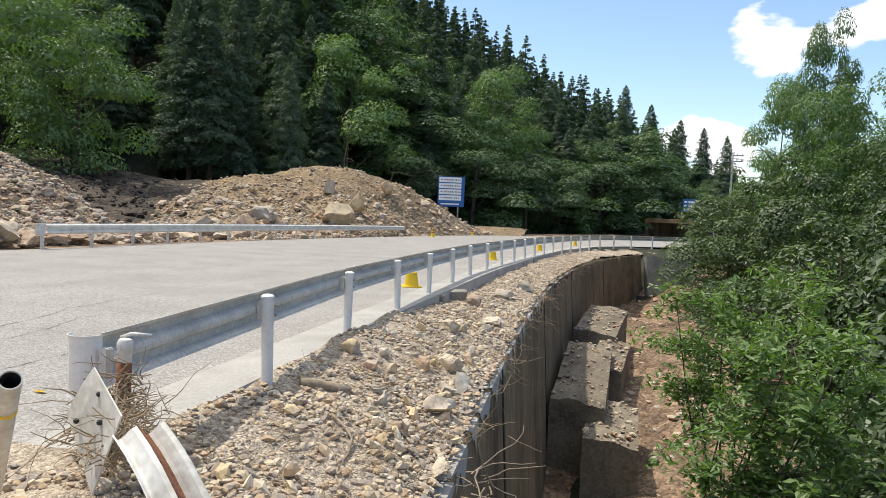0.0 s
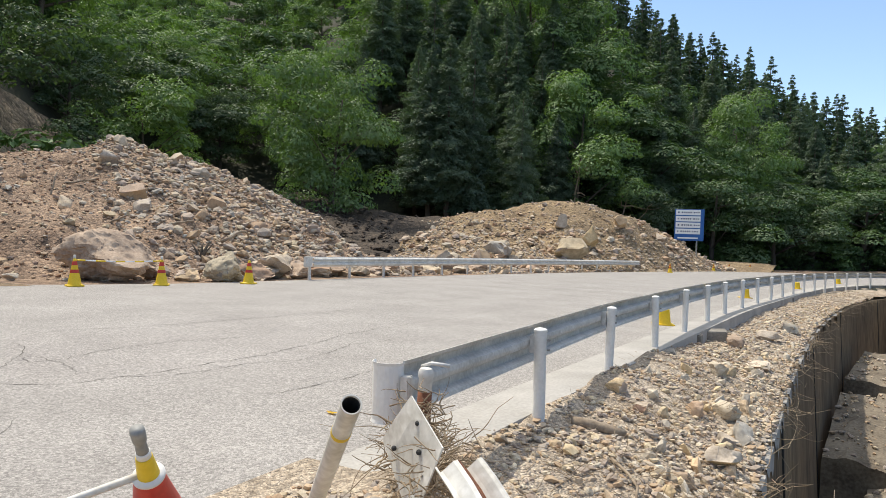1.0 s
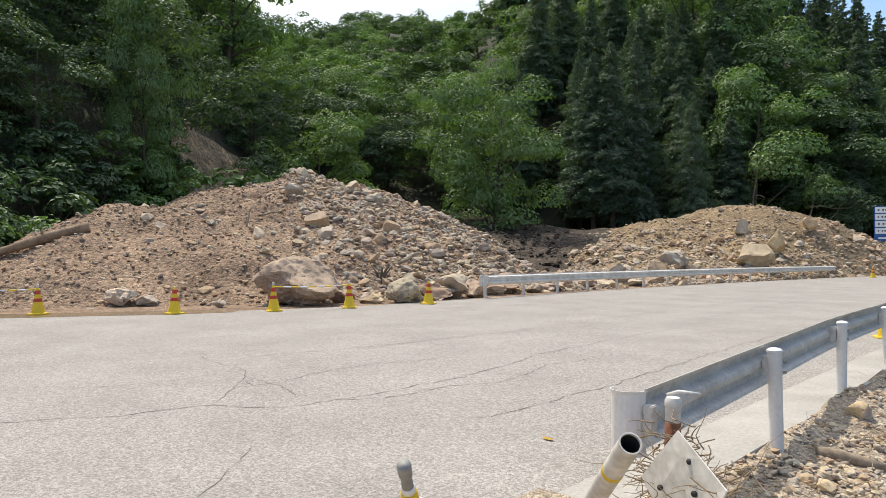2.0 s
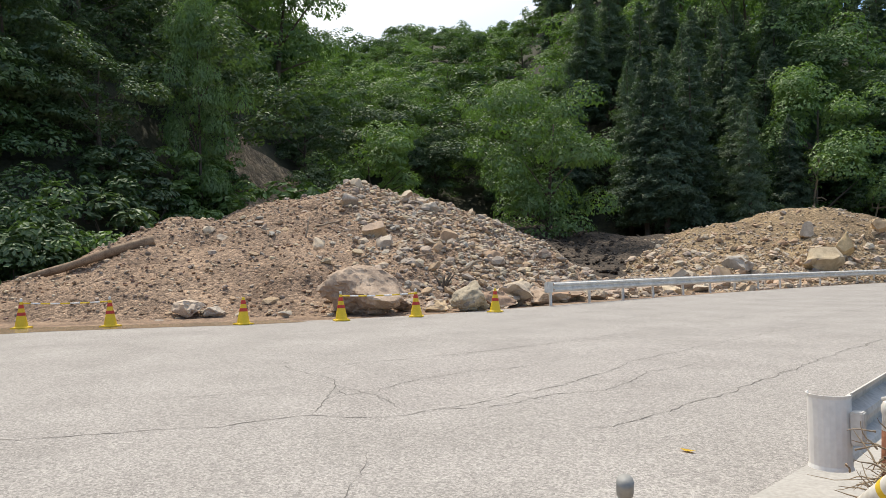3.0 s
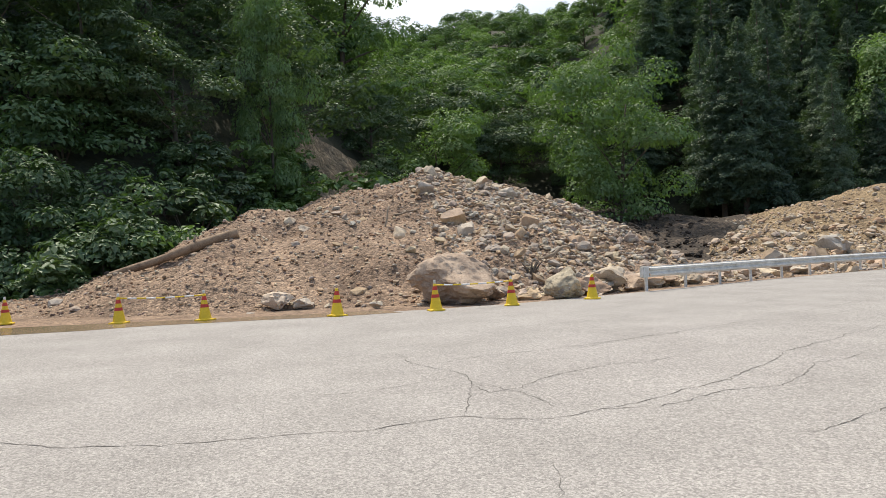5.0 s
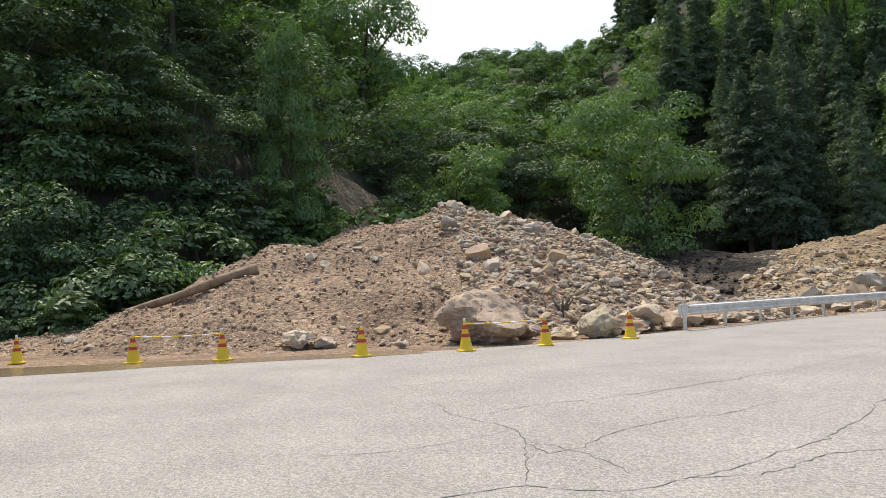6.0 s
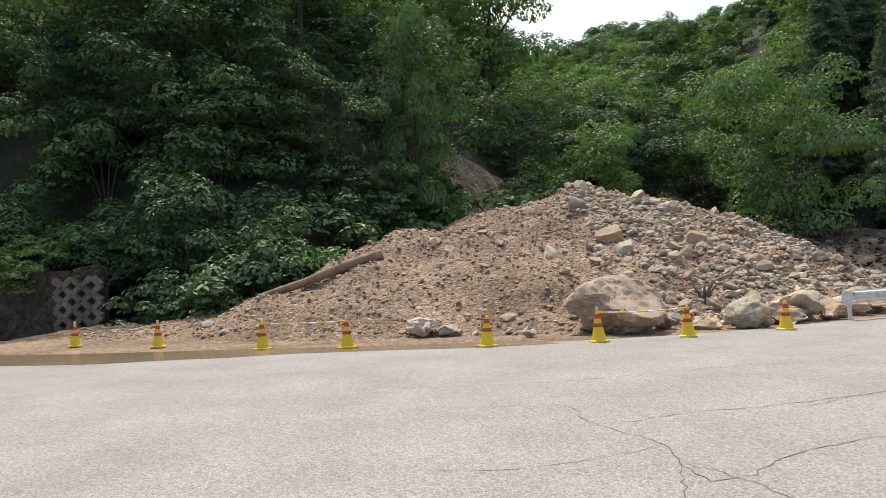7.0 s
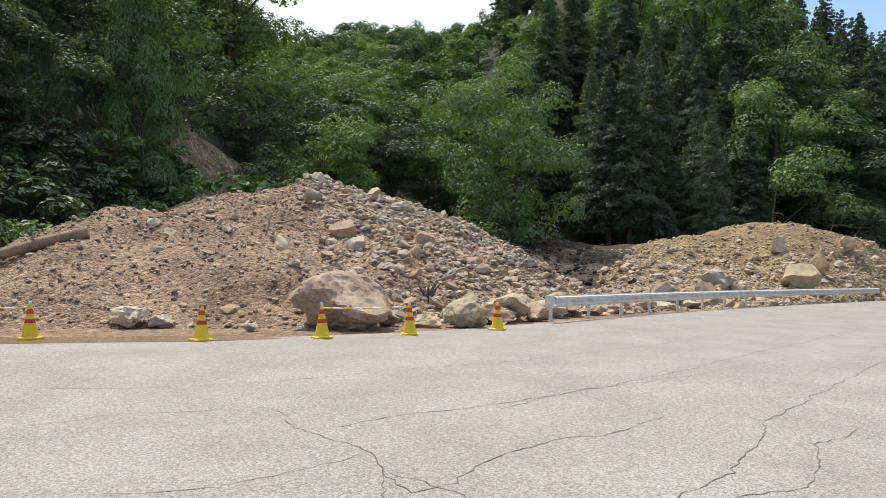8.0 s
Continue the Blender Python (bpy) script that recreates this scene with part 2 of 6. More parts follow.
M_SCAR = mat("scar_earth", (0.09, 0.066, 0.045), (0.36, 0.27, 0.175), 0.95, 0.35, 4, 1.0, depth=0.3, clods=2)
# the ravine's deep shade is put into this darkened leaf green
M_LEAF_DEEP = leaf_mat("deep_shade_toned_leaves", (0.022, 0.045, 0.016), (0.085, 0.132, 0.036), 0.3)
M_CONC_WET = mat("stained_footing_concrete", (0.095, 0.073, 0.05), (0.30, 0.25, 0.18), 0.9, 1.0, 12, 0.5, depth=0.02)

# ---- building helpers ----
def part(name, bm, material, parent=None, label="", smooth=False):
    """Links a bmesh as one mesh object, under its thing if there is one."""
    me = bpy.data.meshes.new(name)
    bm.to_mesh(me)
    bm.free()
    me.materials.append(material)
    if smooth:
        me.shade_smooth()
    ob = new(name, me)
    ob.parent = parent
    if label:
        ob["label"] = label
    return ob


def sheet(name, verts, faces, material, parent=None, smooth=True):
    me = bpy.data.meshes.new(name)
    me.from_pydata([tuple(v) for v in verts], [], faces)
    me.update()
    me.materials.append(material)
    if smooth:
        me.shade_smooth()
    ob = new(name, me)
    ob.parent = parent
    return ob


def box(bm, cx, cy, cz, sx, sy, sz, turn=0.0, bevel=0.0):
    m = pose(cx, cy, cz, 0, 0, turn) @ Matrix.Diagonal((sx, sy, sz, 1))
    made = bmesh.ops.create_cube(bm, size=1, matrix=m)
    if bevel:
        edges = {e for v in made["verts"] for e in v.link_edges}
        bmesh.ops.bevel(bm, geom=list(edges), offset=bevel, segments=2, affect="EDGES")


def tube(bm, points, radii, sides=8, cap=True):
    """A tapered tube along points."""
    rings, n = [], len(points)
    points = [Vector(p) for p in points]
    for i, p in enumerate(points):
        d = (points[min(i + 1, n - 1)] - points[max(i - 1, 0)]).normalized()
        a = d.orthogonal().normalized() if i == 0 else (side - d * side.dot(d)).normalized()
        side, b = a, d.cross(a)
        rings.append([bm.verts.new(p + (a * math.cos(k) + b * math.sin(k)) * radii[i]) for k in (2 * math.pi * j / sides for j in range(sides))])
    for r, s in zip(rings, rings[1:]):
        for j in range(sides):
            bm.faces.new((r[j], r[(j + 1) % sides], s[(j + 1) % sides], s[j]))
    if cap:
        bm.faces.new(rings[0][::-1])
        bm.faces.new(rings[-1])


def lathe(bm, profile, sides=20, centre=(0, 0, 0)):
    """A turned shape from (radius, height) pairs, closed at both ends."""
    rings = [[bm.verts.new((centre[0] + r * math.cos(a), centre[1] + r * math.sin(a), centre[2] + z)) for a in (2 * math.pi * j / sides for j in range(sides))] for r, z in profile]
    for r, s in zip(rings, rings[1:]):
        for j in range(sides):
            bm.faces.new((r[j], r[(j + 1) % sides], s[(j + 1) % sides], s[j]))
    bm.faces.new(rings[0][::-1])
    bm.faces.new(rings[-1])


def lerp_table(rows, v):
    return float(np.interp(v, [r[0] for r in rows], [r[1] for r in rows]))


def rock_mesh(name, seed, rough=0.35, detail=2, flat=0.75, keep=0.38):
    """An angular stone: a sphere cut by random planes and roughened."""
    rng = random.Random(seed)
    bm = bmesh.new()
    bmesh.ops.create_icosphere(bm, subdivisions=detail, radius=1.0)
    cuts = [(Vector((rng.gauss(0, 1), rng.gauss(0, 1), rng.gauss(0, 1))).normalized(), rng.uniform(keep, 0.8 if keep < 0.5 else 1.0)) for _ in range(13)]
    off = Vector((rng.random() * 50, rng.random() * 50, 0))
    for v in bm.verts:
        for d, lim in cuts:
            over = v.co.dot(d) - lim
            if over > 0:
                v.co -= d * over
        v.co *= 1 + rough * 0.35 * noise.noise(v.co * 2.2 + off)
        v.co.z *= flat
    me = bpy.data.meshes.new(name)
    bm.to_mesh(me)
    bm.free()
    return me


# ---- lie of the land ----
def soft(v, k=4.0):
    return v / 2 + math.sqrt(v * v / 4 + k)


def road_z(x, y):
    """Height of the carriageway: level by the lay-by, falling gently beyond, banked a little."""
    return 0.03 - 0.016 * soft(min(y, 90) - 8) + 0.1 * min(max((-x - 2) / 10, 0), 1)


FAR_EDGE = [(-90, -150), (-60, -110), (-21.2, -57.7), (-3.9, -29), (0, -24.5), (3.3, -21.5), (6.65, -18.35), (9.6, -16.4), (12.5, -15.4), (17, -15.1), (25, -14.9), (31, -14.4), (41, -13.5), (55, -11.2), (71, -8.5), (85, -3), (100, 6), (120, 22), (150, 46)]
NEAR_EDGE = [(-90, -2.5), (2, -2.62), (13, -2.35), (18.6, -2.2), (22, -2.05), (27, -1.7), (33.8, -1.2), (40.8, -0.55), (44, 0), (52.6, 1.9), (57, 4.2), (60, 7.5), (70, 16), (85, 26), (100, 38), (120, 56), (150, 80)]
WALL_EDGE = [(2.2, 0.15), (5, 0.03), (8, 0.0), (13, 0.0), (18, 0.1), (21, 0.2), (26, 0.5), (30, 0.85), (35, 1.5), (40, 2.4), (45, 4.0), (48.5, 5.6)]


def wall_x(y):
    return lerp_table(WALL_EDGE, y)


def wall_z(y):
    return -0.62 - 0.006 * max(y - 4, 0)


def east_z(x, y):
    """Height of the washed-out ground below the wall."""
    fall = float(np.interp(y, (5, 15, 20, 30, 45, 52), (-7.2, -6.6, -5.4, -4.5, -4.0, -1.8)))
    return fall + 0.06 * min(max(x - 3, -3), 60)


# (azimuth from +y, foot distance, ridge distance, elevation of the treetops on the ridge)
RIDGES = [(-180, 60, 160, 10), (-140, 60, 150, 18), (-112, 58, 130, 27), (-95, 49, 118, 30), (-86, 44, 112, 31), (-81, 37, 110, 32), (-70, 39, 112, 30), (-61, 48, 122, 25.5), (-56.5, 56, 135, 21), (-53.6, 64, 215, 18.0), (-46, 74, 245, 19.7), (-41, 76, 225, 19.6),
          (-38, 76, 190, 21), (-32, 76, 172, 25), (-26, 78, 170, 24.5), (-16, 86, 172, 19.8), (-11.4, 94, 175, 16.8), (-3.4, 108, 190, 12.3), (1, 116, 196, 10), (5, 128, 205, 7.6), (7.2, 150, 420, 4.9), (10.8, 165, 420, 3.0), (20, 170, 420, 3.5), (40, 90, 260, 7), (90, 70, 200, 12), (140, 70, 180, 12), (180, 60, 160, 10)]


def ridge(a):
    return [float(np.interp(a, [r[0] for r in RIDGES], [r[i] for r in RIDGES])) for i in (1, 2, 3)]


def land(x, y):
    """Height of the natural ground."""
    r, a = math.hypot(x + 1, y + 1), math.degrees(math.atan2(x + 1, y + 1))
    foot, top, el = ridge(a)
    peak = math.tan(radians(el)) * top + 1.7 - 14.0
    k = (r - foot) / (top - foot)
    base = min(road_z(x, y), 0.1) - 0.42
    if y > -14 and y < 62 and x > lerp_table(NEAR_EDGE, y) + 0.15:
        base = -8.5 if y > 3.5 else -1.2
    if x > 0.2 and a > -5:
        base = east_z(x, y) - 0.25
        if y < 3:
            base = base + (-0.25 - base) * min(max((2.6 - x) / 1.4, 0), 1) * min(max((3.0 - y) / 1.0, 0), 1)
        edge = wall_x(min(max(y, 2.2), 48.5))
        if y > 2 and x < edge - 0.3:
            base = -8.5
        if y > 48.5:
            side = lerp_table(NEAR_EDGE, y) + 1.5
            base = road_z(x, y) - 0.12 + (base - road_z(x, y)) * min(max((x - side) / 8, 0), 1)
    if k <= 0:
        return base + 0.15 * noise.noise(Vector((x * 0.2, y * 0.2, 0)))
    rise = peak * (1.35 * k - 0.35 * k * k) if k < 1 else peak - 0.10 * (r - top)
    bumps = min(k * 6, 1) * (3.0 * noise.noise(Vector((x * 0.03, y * 0.03, 3))) + 0.8 * noise.noise(Vector((x * 0.12, y * 0.12, 7))))
    return base + max(rise, -20) + bumps


def spaced(lo, mid_lo, mid_hi, hi, fine, growth):
    vals, v, step = [], mid_lo, fine
    while v <= mid_hi:
        vals.append(v)
        v += fine
    while v < hi:
        vals.append(v)
        step *= growth
        v += step
    v, step = mid_lo - fine, fine
    while v > lo:
        vals.insert(0, v)
        step *= growth
        v -= step
    return vals


gx, gy = spaced(-620, -48, 22, 620, 1.0, 1.09), spaced(-500, -12, 78, 900, 1.0, 1.09)
g_verts = [(x, y, land(x, y)) for y in gy for x in gx]
nx = len(gx)
g_faces = [(j * nx + i, j * nx + i + 1, (j + 1) * nx + i + 1, (j + 1) * nx + i) for j in range(len(gy) - 1) for i in range(nx - 1)]
ground = tagged(sheet("ground", g_verts, g_faces, M_GROUND), "forest floor of earth and leaf litter, toned dark for shade", "ground", kind="structure")

# carriageway, in rows across
ys = list(np.arange(-60, 20, 1.0)) + list(np.arange(20, 130, 2.5))
r_verts, cols = [], 26
for y in ys:
    a, b = lerp_table(FAR_EDGE, y) - 0.3, lerp_table(NEAR_EDGE, y)
    for i in range(cols):
        x = a + (b - a) * i / (cols - 1)
        r_verts.append((x, y, road_z(x, y)))
r_faces = [(j * cols + i, j * cols + i + 1, (j + 1) * cols + i + 1, (j + 1) * cols + i) for j in range(len(ys) - 1) for i in range(cols - 1)]
road = tagged(sheet("road", r_verts, r_faces, M_ROAD), "dusty pale grey cracked asphalt road", "road", kind="structure")

# earth verge between road and heaps
v_rows = []
for y in np.arange(-40, 112, 1.0):
    e = lerp_table(FAR_EDGE, y)
    v_rows.append([(e - 9 + 9.0 * k, y, road_z(e, y) - 0.03 + 0.02 * k + (1 - k) * 0.12 * noise.noise(Vector((k * 9, y * 0.5, 6)))) for k in np.linspace(0, 1, 10)])
v_pts = [p for r in v_rows for p in r]
tagged(sheet("verge", v_pts, [(10 * j + i, 10 * j + i + 1, 10 * j + i + 11, 10 * j + i + 10) for j in range(len(v_rows) - 1) for i in range(9)], M_SOIL), "bare brown earth verge beside the road", "ground", kind="structure")

# ---- heaps of landslide debris ----
def surface(summits, toe):
    """A heap of tipped loads: blended cones (x, y, top, slope) that run out at the road's edge over a toe's width."""
    def height(x, y):
        k = 3.2
        total = sum(math.exp(k * (top - slope * (math.sqrt((x - a) ** 2 + (y - b) ** 2 + 4) - 2))) for a, b, top, slope in summits)
        h = math.log(total + math.exp(-0.3 * k)) / k - 0.18
        back = lerp_table(FAR_EDGE, y) - 0.7 - x
        return (h + 0.4) * min(max(back / toe, 0), 1) ** 0.75 - 0.3
    return height


def lumps(x, y, seed, size=1.0):
    v = Vector((x, y, seed))
    return size * (0.55 * noise.noise(v * 0.35) + 0.30 * noise.noise(v * 0.9) + 0.17 * abs(noise.noise(v * 2.1)) + 0.10 * noise.noise(v * 4.3) + 0.07 * abs(noise.noise(v * 8.0)))


def heap(name, label, height, x0, x1, y0, y1, step, material, seed):
    xs, ys = np.arange(x0, x1, step), np.arange(y0, y1, step)
    verts, keep = [], []
    for y in ys:
        for x in xs:
            h = height(x, y)
            low = land(x, y)
            verts.append((x + 0.3 * step * noise.noise(Vector((x * 3, y * 3, 1))), y, max(h + lumps(x, y, seed, min(max(h, 0.15), 1.0)), low - 0.4)))
            keep.append(h > min(-0.35, road_z(x, y) - 0.25) and x < lerp_table(FAR_EDGE, y) + 0.2)
    n = len(xs)
    faces = []
    for j in range(len(ys) - 1):
        for i in range(n - 1):
            q = (j * n + i, j * n + i + 1, (j + 1) * n + i + 1, (j + 1) * n + i)
            if all(keep[k] for k in q):
                faces.append(q)
    used = sorted({k for q in faces for k in q})
    back = {k: i for i, k in enumerate(used)}
    return tagged(sheet(name, [verts[k] for k in used], [tuple(back[k] for k in q) for q in faces], material), label, "debris heap", kind="structure")


def channel(x, y):
    """The dip that the stream has cut between the two heaps."""
    u, v = x + 18.3, y - 26.2
    along, off = -0.61 * u + 0.79 * v, 0.79 * u + 0.61 * v
    return 1.7 * math.exp(-(off / 2.6) ** 2) * min(max(along / 3, 0), 1)


def settled(height):
    """The heap's foot follows the falling road."""
    def z(x, y):
        e = lerp_table(FAR_EDGE, y)
        return height(x, y) - channel(x, y) + min(road_z(e, y) + 0.2, 0) * min(max(1 - (e - x) / 6, 0), 1)
    return z


LEFT_HEAP = settled(surface([(-35.5, 25, 6.1, 0.34), (-31.8, 25.5, 4.2, 0.44), (-20.5, 21.5, 0.4, 0.34), (-29.5, 13.2, 3.55, 0.43), (-28.5, 18, 3.0, 0.32), (-32.5, 9.0, 1.2, 0.34), (-33, 5.0, 0.5, 0.22), (-37.5, 1.0, 0.35, 0.2), (-26.4, 21.0, 2.3, 0.40), (-22.5, 14.5, 1.3, 0.3)], 4.5))
RIGHT_HEAP = settled(surface([(-21.5, 62.3, 5.2, 0.31), (-26.3, 56, 3.8, 0.3), (-16, 64, 3.4, 0.42), (-11, 67, 1.2, 0.36), (-24.2, 42.5, 1.8, 0.26), (-17.2, 44.7, 0.9, 0.25), (-14.7, 51, 1.0, 0.3), (-20, 33, 0.4, 0.22)], 4.0))
heap("debris_heap", "grey-brown heap of landslide rubble and soil", LEFT_HEAP, -56, -14, -6, 46, 0.26, M_SOIL, 5)
heap("debris_heap", "tan heap of landslide soil and stones", RIGHT_HEAP, -48, -5, 19, 90, 0.4, M_SOIL_TAN, 9)
GULLY = surface([(-35, 50, 3.0, 0.24), (-31, 54, 3.1, 0.3), (-42, 44, 3.8, 0.22), (-46, 52, 5.0, 0.2)], 9.0)
heap("mud_bank", "eroded bank of mud at the gully mouth, toned dark for tree shade", GULLY, -62, -15, 30, 66, 0.7, M_GULLY, 13)


# ---- loose stones ----
ROCK_FINE = [rock_mesh("stone", 100 + i, 0.5, 1, 0.72) for i in range(10)]
ROCK_ARRAYS = []
for me in ROCK_FINE:
    me.materials.append(M_STONE)
    v = np.array([tuple(q.co) for q in me.vertices])
    f = np.array([tuple(p.vertices) for p in me.polygons])
    ROCK_ARRAYS.append((v, f))
PEBBLE_ARRAYS = []
for i in range(8):
    bm = bmesh.new()
    bmesh.ops.create_icosphere(bm, subdivisions=1, radius=1.0)
    q = np.random.default_rng(i).uniform(0.7, 1.2, 12)
    bm.verts.ensure_lookup_table()
    bm.verts.index_update()
    PEBBLE_ARRAYS.append((np.array([tuple(v.co * q[v.index % 12]) for v in bm.verts]) * np.array([1, 1, 0.7]), np.array([tuple(v.index for v in f.verts) for f in bm.faces])))
    bm.free()


def lying(rng, n):
    """Turns of stones that have come to rest: any heading, tipped a little."""
    a, tip, way = rng.uniform(0, 6.283, n), rng.normal(size=n) * 0.42, rng.uniform(0, 6.283, n)
    out = np.zeros((n, 3, 3))
    for i in range(n):
        out[i] = np.array(Matrix.Rotation(tip[i], 3, Vector((math.cos(way[i]), math.sin(way[i]), 0))) @ Matrix.Rotation(a[i], 3, "Z"))
    return out


def rubble(name, label, spots, sizes, material, arrays, seed):
    """Many loose stones in one object."""
    rng = np.random.default_rng(seed)
    turns = lying(rng, len(spots))
    vs, fs, base = [], [], 0
    for i, (p, s) in enumerate(zip(spots, sizes)):
        v, f = arrays[i % len(arrays)]
        stretch = np.array([1, rng.uniform(0.6, 1.0), rng.uniform(0.55, 0.9)])
        vs.append((v * stretch * s) @ turns[i].T + np.array(p))
        fs.append(f + base)
        base += len(v)
    ob = sheet(name, np.concatenate(vs).tolist(), np.concatenate(fs).tolist(), material, smooth=False)
    return tagged(ob, label, "rubble", kind="stuff")


def heap_z(height, seed, x, y):
    h = height(x, y)
    return h + lumps(x, y, seed, min(max(h, 0.15), 1.0))


def strew(height, seed, n, x0, x1, y0, y1, share, smallest, largest, power, rng, sink=0.25):
    """Spots on a heap and sizes that favour small stones; share(x, y) thins them out."""
    spots, sizes = [], []
    while len(spots) < n:
        x, y = rng.uniform(x0, x1), rng.uniform(y0, y1)
        if x > lerp_table(FAR_EDGE, y) - 0.6 or rng.random() > share(x, y):
            continue
        h = height(x, y)
        if h < min(-0.22, road_z(x, y) - 0.1):
            continue
        s = smallest + (largest - smallest) * rng.random() ** power
        spots.append((x, y, heap_z(height, seed, x, y) + s * sink))
        sizes.append(s)
    return spots, sizes


def coarse(x, y):
    """Where the left heap is blocky rather than earthy."""
    d = (x + 31) * 0.3 + (y - 20) * 0.55
    return min(max(0.14 + 0.25 * d, 0.045), 1.0)


def earthy(x, y):
    return 1.0 - 0.85 * coarse(x, y)


rs = random.Random(21)
sp, sz = strew(LEFT_HEAP, 5, 6500, -48, -15, 1, 42, coarse, 0.10, 0.44, 3.0, rs, 0.12)
rubble("rubble", "grey and brown broken stones over the debris heap", sp, sz, M_STONE, ROCK_ARRAYS, 1)
sp, sz = strew(LEFT_HEAP, 5, 4200, -40, -18, 10, 36, coarse, 0.09, 0.30, 1.8, rs, 0.12)
rubble("rubble", "angular brown stones on the upper debris heap", sp, sz, M_STONE_GREY, ROCK_ARRAYS, 31)
sp, sz = strew(LEFT_HEAP, 5, 16000, -46, -15, 0, 40, lambda x, y: 0.15 + 0.85 * coarse(x, y), 0.035, 0.13, 1.4, rs, 0.15)
rubble("rubble", "small broken stones on the debris heap", sp, sz, M_STONE, PEBBLE_ARRAYS, 2)
sp, sz = strew(LEFT_HEAP, 5, 9000, -46, -16, 0, 26, earthy, 0.025, 0.11, 2.2, rs, 0.05)
rubble("rubble", "brown clods of earth on the debris heap", sp, sz, M_CLOD, PEBBLE_ARRAYS, 15)
low = lambda x, y: min(max(1.15 - 0.16 * (RIGHT_HEAP(x, y) + 0.2) ** 1.3 if RIGHT_HEAP(x, y) > -0.2 else 1, 0.12), 1)
sp, sz = strew(RIGHT_HEAP, 9, 3400, -40, -8, 19, 76, low, 0.12, 0.6, 3.0, rs, 0.12)
rubble("rubble", "pale broken stones over the tan debris heap", sp, sz, M_STONE, ROCK_ARRAYS, 3)
sp, sz = strew(RIGHT_HEAP, 9, 11000, -36, -8, 20, 74, low, 0.05, 0.17, 1.6, rs)
rubble("rubble", "small stones on the tan debris heap", sp, sz, M_STONE, PEBBLE_ARRAYS, 4)
# stones washed down the stream's cut
cut = random.Random(77)
sp, sz = [], []
while len(sp) < 900:
    along, off = cut.uniform(2, 34), cut.gauss(0, 2.4)
    x, y = -18.3 - 0.61 * along + 0.79 * off, 26.2 + 0.79 * along + 0.61 * off
    s = 0.06 + 0.38 * cut.random() ** 3
    top = max(land(x, y), heap_z(LEFT_HEAP, 5, x, y), heap_z(RIGHT_HEAP, 9, x, y), heap_z(GULLY, 13, x, y))
    sp.append((x, y, top + 0.15 * s)), sz.append(s)
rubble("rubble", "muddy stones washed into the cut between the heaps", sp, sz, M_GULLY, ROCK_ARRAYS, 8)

# ---- retaining wall ----
wall_ys = list(np.arange(2.2, 48.6, 0.8))
bm = bmesh.new()
rows = []
for y in wall_ys:
    x, z = wall_x(y), wall_z(y)
    rows.append([bm.verts.new(v) for v in ((x - 0.45, y, z - 0.06), (x - 0.45, y, z), (x - 0.02, y, z), (x, y, z - 0.03), (x + 0.55, y, z - 8), (x - 0.45, y, z - 8))])
for r, s in zip(rows, rows[1:]):
    for j in range(6):
        bm.faces.new((r[j], r[(j + 1) % 6], s[(j + 1) % 6], s[j]))
bm.faces.new(rows[0][::-1])
bm.faces.new(rows[-1])
bmesh.ops.recalc_face_normals(bm, faces=bm.faces)
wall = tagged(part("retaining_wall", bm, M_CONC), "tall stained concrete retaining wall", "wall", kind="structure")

for i in range(26):
    y = 2.6 + 1.1 * i + 0.4 * math.sin(3.1 * i)
    x, z = wall_x(y), wall_z(y)
    rng_w = random.Random(700 + i)
    bm = bmesh.new()
    n = 7
    long_w = rng_w.uniform(0.5, 1.1)
    top_row = [bm.verts.new((x + 0.004, y + long_w * (k / (n - 1) - 0.5), z + 0.012)) for k in range(n)]
    back_row = [bm.verts.new((x - 0.22 - 0.12 * rng_w.random(), y + long_w * (k / (n - 1) - 0.5), z + 0.014)) for k in range(n)]
    low_row = []
    for k in range(n):
        deep_w = 0.03 + rng_w.uniform(0.05, 0.34) * math.sin(math.pi * k / (n - 1)) ** 0.6
        low_row.append(bm.verts.new((x + 0.010 + 0.069 * deep_w, y + long_w * (k / (n - 1) - 0.5), z - deep_w)))
    for k in range(n - 1):
        bm.faces.new((back_row[k], back_row[k + 1], top_row[k + 1], top_row[k]))
        bm.faces.new((top_row[k], top_row[k + 1], low_row[k + 1], low_row[k]))
    part("lime_crust", bm, M_CONC_PALE, wall, "pale ragged crust of dried silt over the wall edge")

# rubble-strewn shoulder between road and wall
s_ys, s_cols = list(np.arange(-14, 60, 0.25)), 22
verts_shoulder = []
for y in s_ys:
    a = lerp_table(NEAR_EDGE, y) - 0.05
    b = wall_x(y) - 0.1 if 2.2 <= y <= 48.5 else (3.2 if y < 1.0 else 0.05 + (2.2 - y) * 2.6) if y < 2.2 else lerp_table(NEAR_EDGE, y) + 3.5
    for i in range(s_cols):
        k = i / (s_cols - 1)
        x = a + (b - a) * k
        top = road_z(a, y) + 0.075 - 0.27 * min(max((y - 9) / 4, 0), 1)
        low = wall_z(y) + 0.10 if y > 2.2 else -0.35
        if y > 48.5:
            low = road_z(a, y) - 0.4
        hump = 0.05 * math.exp(-((x - a - 1.3) / 0.5) ** 2)
        z = top + (low - top) * min(max((k - 0.25) / 0.75, 0), 1) ** 1.1 + hump * min(k * 6, 1)
        z += min(k * 5, 1) * (0.10 * noise.noise(Vector((x * 0.9, y * 0.9, 2))) + 0.05 * noise.noise(Vector((x * 3, y * 3, 4))))
        if y > 2.4 and x < a + 0.66:
            z = min(z, road_z(a, y) - 0.06)
        verts_shoulder.append((x, y, z))
